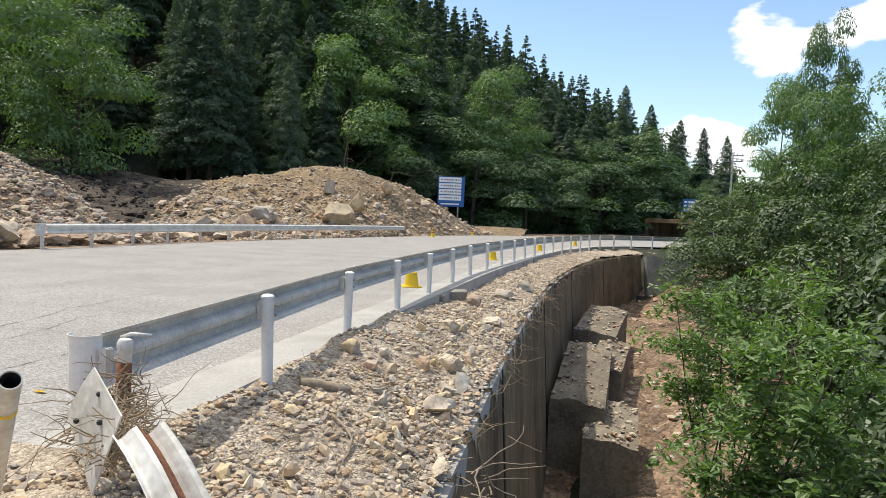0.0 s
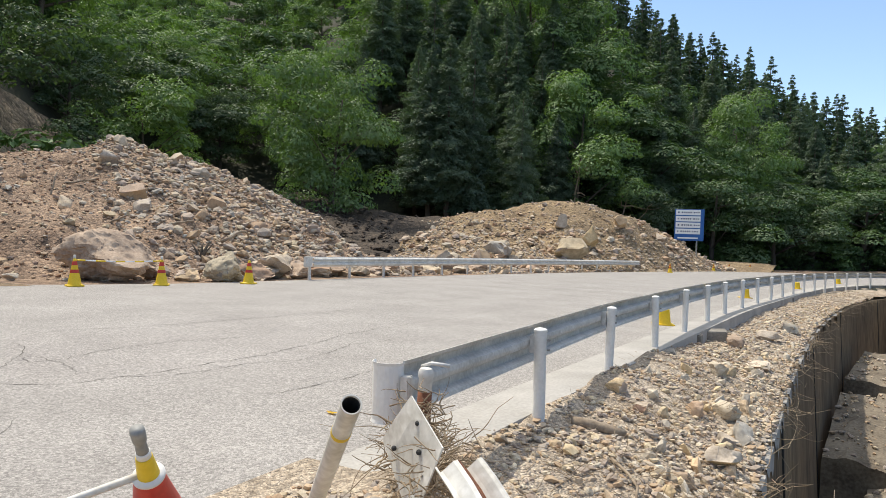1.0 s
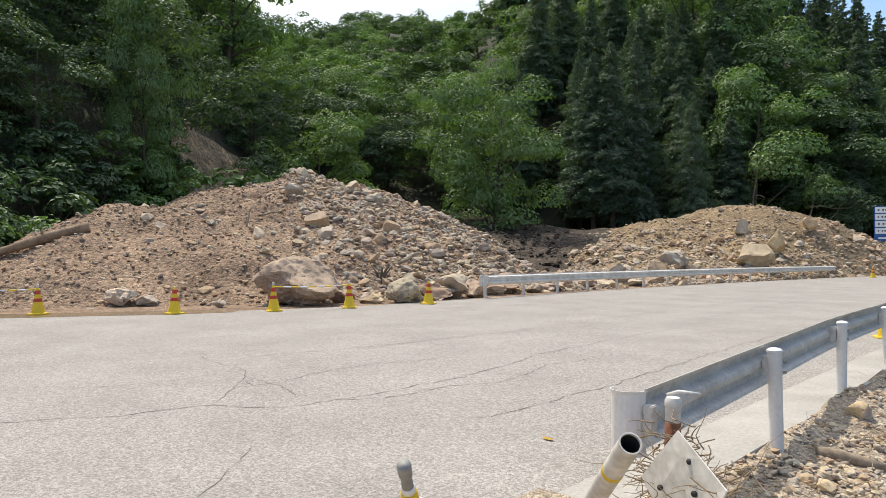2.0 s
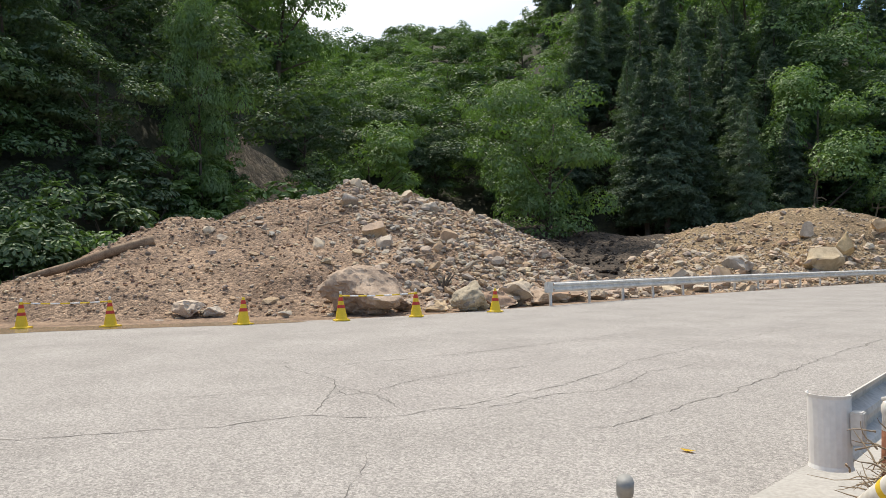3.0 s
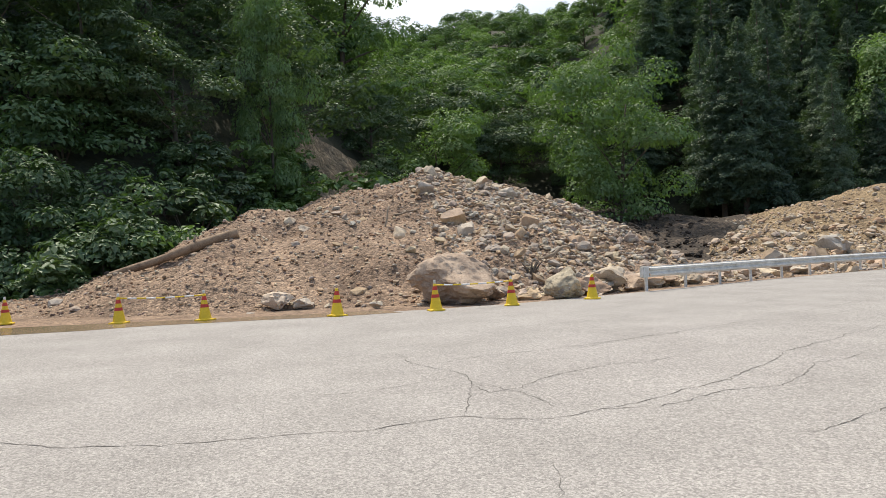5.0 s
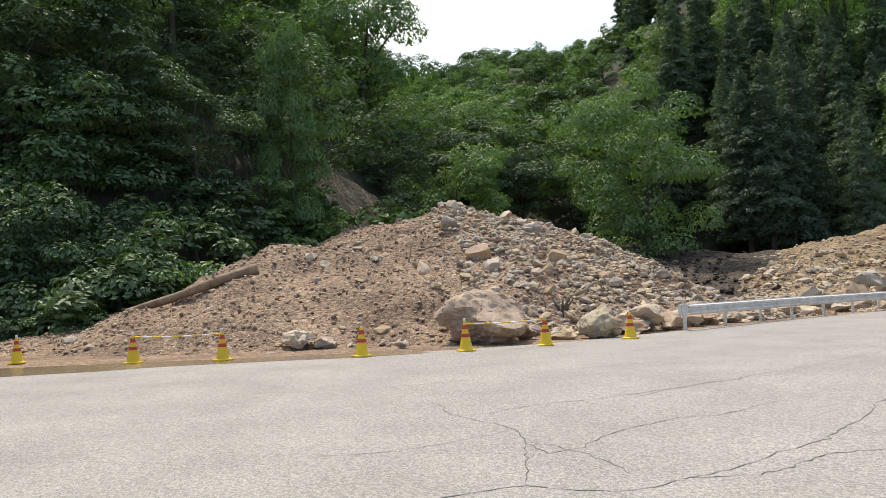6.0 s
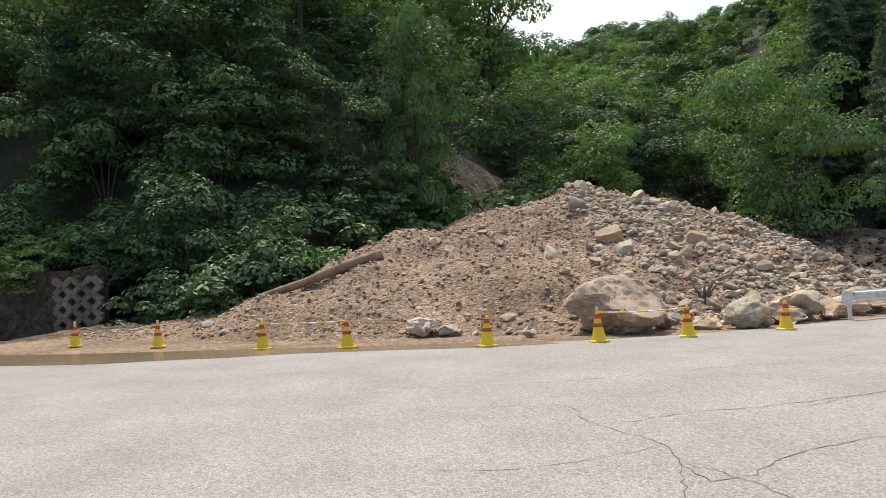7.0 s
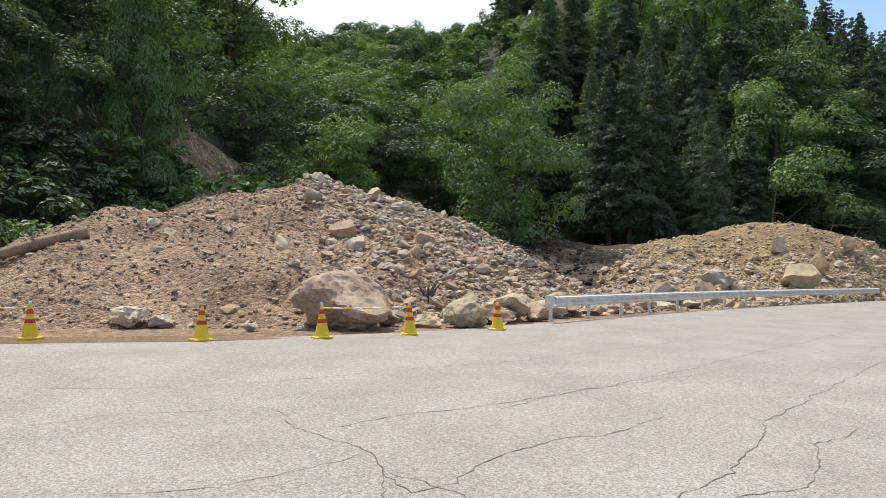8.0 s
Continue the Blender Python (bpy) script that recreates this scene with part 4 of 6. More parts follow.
# ---- signs ----
def info_sign(x, y, z, turn):
    sign = tagged(new("road_sign"), "blue information board with four white panels on two poles", "road sign")
    bm = bmesh.new()
    box(bm, 0, 0, 3.9, 2.75, 0.10, 3.1, 0, 0.015)
    part("board", bm, M_BLUE, sign, "blue board")
    for i in range(4):
        z0 = 5.12 - 0.62 * i
        bm = bmesh.new()
        box(bm, -0.12, -0.062, z0, 2.3, 0.016, 0.52, 0, 0.004)
        panel = part("panel", bm, M_SIGNWHITE, sign, "white panel")
        rngs = random.Random(i)
        cur = -1.1
        for j in range(9):
            w = rngs.uniform(0.11, 0.2)
            bm = bmesh.new()
            box(bm, cur + w / 2, -0.075, z0, w * 0.72, 0.008, 0.15 if j < 7 else 0.11)
            part("lettering_bar", bm, M_SIGNTEXT, panel, "dark lettering")
            cur += w + (0.05 if j not in (0, 5) else 0.16)
    bm = bmesh.new()
    box(bm, -0.1, -0.062, 2.62, 1.9, 0.016, 0.14)
    part("lettering_bar", bm, M_SIGNWHITE, sign, "pale lettering")
    for px in (-0.85, 0.75):
        bm = bmesh.new()
        lathe(bm, [(0.07, -1.0), (0.07, 2.6), (0.06, 2.61)], 12, (px, 0.02, 0))
        part("pole", bm, M_GREYPAINT, sign, "brownish grey pole", smooth=True)
    sign.matrix_basis = pose(x, y, z, 0, 0, turn)


info_sign(-12.0, 72.0, -0.45, 9)

gantry = tagged(new("direction_sign"), "blue direction sign on a cantilevered grey pole", "road sign")
bm = bmesh.new()
box(bm, 0, 0, 4.4, 2.3, 0.08, 1.7, 0, 0.01)
part("board", bm, M_BLUE, gantry)
for i in range(3):
    for j, w in enumerate((0.35, 0.8, 0.3)):
        bm = bmesh.new()
        box(bm, -0.8 + 0.72 * j, -0.05, 4.9 - 0.5 * i, w, 0.01, 0.2)
        part("lettering_bar", bm, M_SIGNWHITE, gantry, "white lettering")
bm = bmesh.new()
tube(bm, [(2.9, 0.1, -2.0), (2.9, 0.1, 5.2)], [0.13, 0.10], 12)
part("pole", bm, M_GREYPAINT, gantry, smooth=True)
for zz in (4.1, 4.8):
    bm = bmesh.new()
    tube(bm, [(2.9, 0.1, zz), (-0.9, 0.1, zz)], [0.05, 0.04], 8)
    part("arm", bm, M_GREYPAINT, gantry, smooth=True)
gantry.matrix_basis = pose(15.6, 97, -1.1, 0, 0, -8)

# snow shed far down the road
shed = tagged(new("snow_shed"), "dark concrete snow shed over the road", "tunnel shed")
bm = bmesh.new()
box(bm, 0, 6, 3.2, 9, 14, 0.6, 0, 0.05)
part("roof", bm, M_CONC, shed)
for i in range(4):
    bm = bmesh.new()
    box(bm, 4.2, 0.5 + 3.6 * i, 0.9, 0.5, 0.5, 4.2, 0, 0.03)
    part("column", bm, M_CONC, shed)
bm = bmesh.new()
box(bm, -4.3, 6, 0.9, 0.5, 14, 4.2)
part("wall", bm, M_CONC, shed)
shed.matrix_basis = pose(15.5, 112, -2.1, 0, 0, -38)

# utility pole and lines
pole = tagged(new("utility_pole"), "grey utility pole with cross-arms", "utility pole")
bm = bmesh.new()
tube(bm, [(0, 0, -6), (0, 0, 11.4)], [0.20, 0.13], 12)
part("shaft", bm, M_GREYPAINT, pole, smooth=True)
for zz, w in ((11.0, 3.0), (10.2, 2.8), (8.9, 2.4)):
    bm = bmesh.new()
    box(bm, 0, 0, zz, w, 0.14, 0.16)
    arm = part("cross_arm", bm, M_GREYPAINT, pole)
    for k in (-0.42, -0.2, 0.2, 0.42):
        bm = bmesh.new()
        lathe(bm, [(0.05, 0), (0.09, 0.05), (0.05, 0.12), (0.08, 0.17), (0.03, 0.25)], 8, (w * k, 0, zz + 0.08))
        part("insulator", bm, M_OLDWHITE, arm, "pale insulator")
pole.matrix_basis = pose(22, 106, -0.3, 0, 0, -15)
for a, b, sag in (((22.2, 106, 10.4), (33, 34, 13.5), 3.5), ((21.8, 106, 10.4), (32, 34, 12.6), 3.5), ((30, 40, 5.0), (17, 21, 5.2), 0.6), ((30.5, 40, 4.4), (17, 20, 4.5), 0.6)):
    cable = tagged(new("power_line", None), "thin black overhead cable", "cable", "overhead cables")
    bm = bmesh.new()
    pts = [Vector(a).lerp(Vector(b), k) - Vector((0, 0, sag * 4 * k * (1 - k))) for k in np.linspace(0, 1, 24)]
    tube(bm, pts, [0.028] * 24, 6)
    part("wire", bm, M_BLACK, cable, smooth=True)

# log lying on the heap
log = tagged(new("log"), "long weathered tree trunk lying on the debris heap", "log")
bm = bmesh.new()
ends = [Vector((x, y, heap_z(LEFT_HEAP, 5, x, y) + 0.14)) for x, y in ((-27.3, 9.4), (-29.6, 5.9))]
pts = [ends[0].lerp(ends[1], k) + Vector((0.03 * math.sin(9 * k), 0, 0.03 * math.sin(7 * k))) for k in np.linspace(-0.05, 1.05, 12)]
tube(bm, pts, [0.20 - 0.007 * k + 0.012 * math.sin(5 * k) for k in range(12)], 14)
part("trunk", bm, M_LOG, log, smooth=True).data.set_sharp_from_angle(angle=0.8)
bm = bmesh.new()
tube(bm, [pts[4], pts[4] + Vector((0.1, 0.1, 0.45))], [0.06, 0.03], 8)
part("branch_stub", bm, M_DEADWOOD, log, smooth=True)

bm = bmesh.new()
arc = [(-20.2 + 0.55 * math.sin(0.3 * k) * 0.75, 18.6 + 0.16 * k, 0) for k in range(8)]
tube(bm, [(x, y, heap_z(LEFT_HEAP, 5, x, y) + 0.10 + 0.45 * math.sin(0.42 * k)) for k, (x, y, _) in enumerate(arc)], [0.075 - 0.006 * k for k in range(8)], 8)
tagged(part("tree_root", bm, M_DEADWOOD, smooth=True), "pale curved tree root sticking out of the rubble", "root")
stump = tagged(new("root_stump"), "splintered stump with torn roots half buried in rubble", "stump")
rng_s = random.Random(9)
for b in range(9):
    bm = bmesh.new()
    a_s = rng_s.uniform(-1.2, 1.2)
    tube(bm, [(0, 0, -0.1), (0.22 * math.sin(a_s), 0.22 * math.cos(a_s) - 0.1, 0.3 + 0.2 * rng_s.random()), (0.5 * math.sin(a_s), 0.5 * math.cos(a_s) - 0.2, 0.35 + 0.45 * rng_s.random())], [0.06, 0.04, 0.012], 6)
    part("root", bm, M_BARK, stump, smooth=True)
stump.matrix_basis = pose(-18.9, 16.4, heap_z(LEFT_HEAP, 5, -18.9, 16.4), 0, 0, 30)
for i, (x, y, length, turn_s, tip_s) in enumerate(((-26.2, 15.6, 1.3, 70, 78), (-27.4, 17.2, 1.7, 20, 8), (-25.0, 17.6, 1.0, 140, 15), (-29.5, 21.0, 1.4, 80, 12), (-22.6, 15.6, 1.1, 10, 20), (-24.2, 20.2, 1.4, 100, 6), (-21.3, 17.4, 0.9, 50, 10), (-27.0, 22.6, 1.2, 40, 10))):
    bm = bmesh.new()
    tube(bm, [(0.03 * math.sin(3 * k + i), 0, length * (k / 5 - 0.3)) for k in range(6)], [0.055 - 0.006 * k for k in range(6)], 7)
    ob = tagged(part("driftwood", bm, M_DEADWOOD, smooth=True), "broken pale branch lying in the rubble heap", "branch", "branches in the heap")
    ob.matrix_basis = pose(x, y, heap_z(LEFT_HEAP, 5, x, y) + 0.08, 0, 90 - tip_s, turn_s)

# ---- cracks in the asphalt ----
def crack(points, width, seed):
    """A ragged dark seam a few millimetres proud of the road."""
    rng = random.Random(seed)
    vs = []
    pts = [Vector((*p, 0)) for p in points]
    run = []
    for a, b in zip(pts, pts[1:]):
        n = max(int((b - a).length / 0.10), 2)
        run += [a.lerp(b, i / n) for i in range(n)]
    run.append(pts[-1])
    for i, p in enumerate(run):
        d = (run[min(i + 1, len(run) - 1)] - run[max(i - 1, 0)]).normalized()
        nrm = Vector((-d.y, d.x, 0))
        p = p + nrm * (0.10 * noise.noise(p * 1.7) + 0.035 * noise.noise(p * 7.0) + rng.uniform(-0.022, 0.022))
        w = width * rng.uniform(0.15, 1.0) * min(1, 0.3 + i * 0.2, 0.3 + (len(run) - 1 - i) * 0.2)
        for side in (-1, 1):
            q = p + nrm * side * w / 2
            vs.append((q.x, q.y, road_z(q.x, q.y) + 0.004))
    sheet("crack", vs, [(2 * i, 2 * i + 1, 2 * i + 3, 2 * i + 2) for i in range(len(run) - 1)], M_CRACK, road, smooth=False)


CRACKS = [[(-9.8, -1.2), (-8.7, -0.6), (-8.15, 0.0), (-7.6, 0.9), (-7.2, 1.5), (-6.9, 2.35), (-6.5, 2.5), (-6.25, 2.8), (-6.15, 3.4), (-5.75, 3.8), (-5.65, 4.9), (-5.35, 5.4), (-5.6, 6.9), (-5.4, 8.0)],
          [(-10.7, 4.35), (-10.0, 4.05), (-9.2, 3.85), (-8.5, 3.78), (-8.0, 3.45), (-7.5, 3.25), (-7.4, 3.65), (-7.55, 4.2), (-7.62, 5.05), (-7.35, 5.8), (-7.2, 7.2)],
          [(-6.2, 3.2), (-6.0, 3.9), (-6.0, 4.6), (-5.9, 5.4), (-6.25, 7.6), (-6.3, 9.5), (-6.3, 12.3), (-6.26, 15)]]
CRACKS_B = [[(-9.5, 4.0), (-9.3, 5.2), (-8.9, 6.5), (-8.55, 8.5), (-8.45, 11), (-8.4, 14), (-8.3, 18), (-8.2, 27)], [(-14.2, 2.75), (-13.2, 3.5), (-12.6, 4.35), (-12.0, 5.6), (-11.5, 7.8), (-10.9, 9.5), (-10.4, 14)], [(-6.8, 16), (-6.9, 20), (-6.7, 30), (-6.2, 42)], [(-10.4, 14), (-10.2, 24), (-9.6, 36)], [(-4.4, 3.6), (-4.2, 6), (-4.3, 11), (-4.2, 17)], [(-12.4, 10), (-12.6, 16), (-12.5, 21)]]
CRACKS_C = [[(-8.0, 3.45), (-7.2, 2.7), (-6.9, 2.35)], [(-8.0, 3.5), (-7.3, 3.45), (-6.5, 3.15)], [(-5.4, 1.8), (-4.9, 1.4), (-4.6, 0.95), (-4.4, 0.7)], [(-12.5, 0.2), (-11.8, 1.4), (-11.5, 3.0), (-10.9, 4.0)], [(-8.7, 6.0), (-8.8, 7.2), (-8.1, 10.4), (-7.4, 16)], [(-14.0, 6.0), (-13.4, 8.0), (-13.2, 10.0)], [(-9.2, 1.6), (-8.6, 2.4), (-8.5, 3.78)]]
for i, c in enumerate(CRACKS_C):
    crack(c, 0.013, 50 + i)
for i, c in enumerate(CRACKS + CRACKS_B):
    crack(c, 0.017, i)

# wet mud along the far edge
rows = []
for y in np.arange(-12, 9.5, 0.5):
    e = lerp_table(FAR_EDGE, y)
    wide = 2.4 * math.exp(-((y + 2) / 5.0) ** 2) + 0.35 + 0.25 * noise.noise(Vector((y * 0.6, 0, 4)))
    rows.append([(e - 1.0 + (wide + 1.0) * k, y, road_z(e + wide * k, y) + 0.006 - 0.002 * abs(2 * k - 1)) for k in (0, 0.33, 0.66, 1)])
vs = [p for r in rows for p in r]
tagged(sheet("mud", vs, [(4 * j + i, 4 * j + i + 1, 4 * j + i + 5, 4 * j + i + 4) for j in range(len(rows) - 1) for i in range(3)], M_MUDWET), "strip of wet brown mud along the road edge", "mud", kind="structure")

# concrete edging under the near guardrail
rows = []
for y in list(np.arange(1.9, 58, 0.9)):
    a = lerp_table(NEAR_EDGE, y)
    z = road_z(a, y)
    rows.append([(a - 0.03, y, z - 0.02), (a - 0.01, y, z + 0.012), (a + 0.66, y, z + 0.03), (a + 0.68, y, z - 0.45)])
vs = [p for r in rows for p in r]
tagged(sheet("kerb", vs, [(4 * j + i, 4 * j + i + 1, 4 * j + i + 5, 4 * j + i + 4) for j in range(len(rows) - 1) for i in range(3)], M_CONC_PALE, smooth=False), "low pale concrete edging under the guardrail", "kerb", kind="structure")

# loose concrete post footings beside the rail
for i, (x, y, w, h, t) in enumerate(((-1.88, 7.33, 0.4, 0.2, 4), (-1.86, 10.1, 0.5, 0.3, 8), (-1.88, 12.9, 0.52, 0.34, 0), (-1.55, 14.0, 0.48, 0.3, 12), (-1.87, 15.6, 0.52, 0.34, -3), (-1.86, 18.4, 0.5, 0.32, -6), (-1.7, 21.4, 0.5, 0.32, 5), (-1.5, 24.3, 0.5, 0.32, 0), (-1.28, 27.2, 0.5, 0.32, 7), (-1.02, 30.2, 0.5, 0.32, 4))):
    bm = bmesh.new()
    box(bm, 0, 0, h / 2, w, 0.42, h, 0, 0.02)
    for v in bm.verts:
        v.co += Vector((0.015, 0.015, 0.01)) * noise.noise(v.co * 6 + Vector((i, 0, 0)))
    ob = tagged(part("concrete_block", bm, M_CONC_MID), "weathered concrete footing block beside the guardrail", "concrete block", "footing blocks")
    ob.matrix_basis = pose(x, y, road_z(x, y) + 0.0 - h, 2, -3, t)

# ---- below the wall ----
rows = []
for y in np.arange(3, 52, 0.6):
    row = []
    for k in np.linspace(0, 1, 22):
        x = wall_x(min(max(y, 2.2), 48.5)) + 0.2 + 11 * k
        row.append((x, y, east_z(x, y) + 0.5 * noise.noise(Vector((x * 0.5, y * 0.35, 8))) + 0.16 * noise.noise(Vector((x * 1.7, y * 1.5, 3)))))
    rows.append(row)
vs = [p for r in rows for p in r]
tagged(sheet("washed_out_bank", vs, [(22 * j + i, 22 * j + i + 1, 22 * j + i + 23, 22 * j + i + 22) for j in range(len(rows) - 1) for i in range(21)], M_BANK), "washed-out slope of reddish-brown earth below the wall", "slope", kind="structure")
rb = random.Random(8)
sp, sz = [], []
for i in range(2600):
    j, k = rb.randrange(len(rows) - 1), rb.randrange(21)
    a, b = Vector(rows[j][k]), Vector(rows[j + 1][k + 1])
    p = Vector((a.x + (b.x - a.x) * rb.random(), a.y + (b.y - a.y) * rb.random(), (a.z + b.z) / 2))
    s = 0.03 + 0.22 * rb.random() ** 4
    sp.append((p.x, p.y, p.z + 0.1 * s)), sz.append(s)
rubble("rubble", "stones scattered down the washed-out slope", sp, sz, M_STONE, PEBBLE_ARRAYS, 12)
for i, (x, y, z, sx, sy, sz_, t) in enumerate(((2.3, 19.6, -5.75, 1.5, 3.2, 3.0, -4), (1.5, 22.5, -5.0, 1.6, 6.5, 3.2, -4), (2.5, 26.2, -5.0, 1.2, 4.0, 3.0, -8), (2.3, 30.5, -4.3, 1.7, 5.0, 3.0, -9), (1.75, 17.0, -6.9, 1.3, 1.4, 0.8, 14))):
    bm = bmesh.new()
    box(bm, 0, 0, 0, sx, sy, sz_, 0, 0.0)
    bmesh.ops.subdivide_edges(bm, edges=bm.edges[:], cuts=5, use_grid_fill=True)
    for v in bm.verts:
        if v.co.z > sz_ * 0.45:
            v.co.z += 0.10 * noise.noise(v.co * 2.5 + Vector((i * 7, 0, 0))) - 0.22 * max(v.co.x, 0) + 0.09 * v.co.y
        v.co += Vector((1, 1, 1)) * 0.02 * noise.noise(v.co * 5 + Vector((i * 3, 2, 0)))
    ob = tagged(part("concrete_footing", bm, M_CONC_PALE if i == 4 else M_CONC_WET), "broken concrete footing exposed below the wall", "concrete footing", "exposed footings")
    ob.matrix_basis = pose(x, y, z, 0, 0, t)
    if i < 4:
        rg = random.Random(i)
        pts, szs = [], []
        for _ in range(150):
            u, w = rg.uniform(-0.5, 0.5) * sx, rg.uniform(-0.5, 0.5) * sy
            q = Vector((u, w, sz_ / 2 - 0.22 * max(u, 0) + 0.09 * w))
            s_ = 0.03 + 0.10 * rg.random() ** 3
            p = ob.matrix_basis @ q
            pts.append((p.x, p.y, p.z + s_ * 0.3)), szs.append(s_)
        rubble("rubble", "broken stones lying on the exposed footing", pts, szs, M_STONE, PEBBLE_ARRAYS, 40 + i)
bm = bmesh.new()
box(bm, 0, 0, 0, 3.2, 0.6, 4.2, 0, 0.05)
ob = tagged(part("gabion_wall", bm, M_CONC_MID), "grey wire-netted stone facing at the end of the wall", "gabion")
ob.matrix_basis = pose(7.2, 47.6, -3.0, -12, 0, 12)
for i in range(4):
    y = 9.0 + 10.5 * i
    bm = bmesh.new()
    x = wall_x(min(y, 48.4))
    tube(bm, [(x - 0.01, y, wall_z(y) - 0.02), (x + 0.52, y, wall_z(y) - 7.8)], [0.05, 0.05], 4)
    part("joint", bm, M_BLACK, wall, "dark expansion joint")

# ---- driftwood, twigs and roots ----
def wisps(name, label, centre, spread, count, length, radius, seed, material, category="twigs", rise=0.3, height=0.0):
    """A tangle of thin bent stems."""
    rng = random.Random(seed)
    bm = bmesh.new()
    for _ in range(count):
        p = Vector(centre) + Vector((rng.gauss(0, spread[0]), rng.gauss(0, spread[1]), abs(rng.gauss(0, spread[2])) + height))
        a = rng.uniform(0, 6.283)
        d = Vector((math.cos(a), math.sin(a), rng.uniform(-rise, rise)))
        pts, n = [p], 6
        for k in range(n):
            d = (d + Vector((rng.gauss(0, 0.28), rng.gauss(0, 0.28), rng.gauss(0, 0.22)))).normalized()
            p = p + d * length * rng.uniform(0.6, 1.2) / n
            pts.append(p)
        tube(bm, pts, [radius * (1 - 0.12 * k) for k in range(n + 1)], 5, cap=False)
    return tagged(part(name, bm, material, smooth=True), label, category, kind="stuff")


wisps("twig_tangle", "tangle of dry twigs and roots caught on the broken rail", (-1.42, 1.72, 0.35), (0.10, 0.12, 0.15), 150, 0.24, 0.004, 1, M_TWIG, rise=0.9)
wisps("twig_tangle", "dry roots and twigs hooked over the torn rail end", (-1.36, 1.55, 0.38), (0.10, 0.12, 0.12), 70, 0.26, 0.006, 5, M_TWIG, rise=0.5)
wisps("twig_tangle", "dead leaves and roots hanging on the stub post", (-1.55, 1.95, 0.45), (0.07, 0.07, 0.14), 110, 0.18, 0.0055, 2, M_TWIG, rise=1.0)

wisps("twig_tangle", "long thin crooked twigs sticking out of the wreckage", (-1.35, 1.5, 0.5), (0.12, 0.14, 0.12), 22, 0.5, 0.0038, 7, M_TWIG, rise=0.5)
wisps("twig_tangle", "matted roots wrapped over the torn guardrail", (-1.08, 1.25, 0.48), (0.07, 0.08, 0.10), 120, 0.2, 0.0045, 8, M_TWIG, rise=0.8)

# ---- old block wall where the road leaves the heap ----
bank = tagged(new("block_wall"), "shaded old concrete block wall overgrown at the top", "wall")
a, b = Vector((-40.4, 1.2, 0)), Vector((-56, -14, 0))
d = (b - a).normalized()
nrm = Vector((-d.y, d.x, 0))
if nrm.y > 0:
    nrm = -nrm
turn = math.degrees(math.atan2(d.y, d.x))
bm = bmesh.new()
mid = (a + b) / 2 - nrm * 0.35
box(bm, mid.x, mid.y, 1.2, (b - a).length, 0.5, 3.4, turn)
# the backing's dark colour stands in for shade from the trees above
part("backing", bm, M_GULLY, bank, "old masonry with tree shade in its colour")
bm = bmesh.new()
box(bm, 0, 0, 0, 0.62, 0.22, 0.30, 0, 0.03)
proto = part("block", bm, M_CONC_WET, bank)
block_me = proto.data
rg = random.Random(5)
count = 0
for row in range(7):
    for col in range(5):
        p = a + d * (0.1 + 0.55 * col) - nrm * rg.uniform(-0.03, 0.03)
        m = pose(p.x, p.y, 0.15 + 0.36 * row, 0, 0, turn) @ pose(0, 0, 0, rg.uniform(-3, 3), 38 if (row + col) % 2 else -38, 0)
        ob = proto if count == 0 else new("block", block_me)
        ob.parent = bank
        ob.matrix_basis = m
        count += 1

# bare slip scar on the hillside
rows = []
for a in np.linspace(-62, -53, 14):
    foot, top, el = ridge(a)
    row = []
    for r in np.linspace(foot - 3, foot + 15, 20):
        x, y = -1 + r * math.sin(radians(a)), -1 + r * math.cos(radians(a))
        edge = abs((a + 57.5) / 4.5) ** 3 + max((r - foot - 9) / 6, 0) ** 2
        row.append((x, y, land(x, y) + 1.1 - 0.5 * edge * (0.6 + 0.8 * abs(noise.noise(Vector((x * 0.4, y * 0.4, 5))))) + 0.7 * noise.noise(Vector((x * 0.5, y * 0.5, 1))) + 0.45 * noise.noise(Vector((x * 1.4, y * 1.4, 7)))))
    rows.append(row)
vs = [p for r in rows for p in r]
tagged(sheet("slip_scar", vs, [(20 * j + i, 20 * j + i + 1, 20 * j + i + 21, 20 * j + i + 20) for j in range(13) for i in range(19)], M_SCAR), "bare slip scar of brown earth on the wooded slope", "slope", kind="structure")
# one bright leaf lying on the road
bm = bmesh.new()
ring = [bm.verts.new((-3.42 + 0.07 * u, 3.54 + 0.035 * v, 0.045 + 0.01 * u * u)) for u, v in ((-1, 0), (-0.4, 0.8), (0.4, 0.7), (1, 0), (0.4, -0.8), (-0.4, -0.7))]
bm.faces.new(ring)
bm.faces.ensure_lookup_table()
bmesh.ops.solidify(bm, geom=bm.faces[:], thickness=0.003)
tagged(part("fallen_leaf", bm, M_YELLOW), "single yellow-green leaf lying on the road", "leaf")

# ---- woods ----
def leaf_faces(centres, normals, sizes, rng, long=1.0):
    """One folded leaf (two triangles) at each centre."""
    n = len(centres)
    up = rng.normal(size=(n, 3))
    a = np.cross(normals, up)
    a /= np.linalg.norm(a, axis=1)[:, None] + 1e-9
    b = np.cross(normals, a)
    s = sizes[:, None]
    tip = centres + b * s * long - normals * s * 0.25
    tail = centres - b * s * long - normals * s * 0.15
    left, right = centres + a * s * 0.62, centres - a * s * 0.62
    verts = np.stack([tail, left, tip, right], axis=1).reshape(-1, 3)
    faces = [(4 * i, 4 * i + 1, 4 * i + 2, 4 * i + 3) for i in range(n)]
    return verts, faces


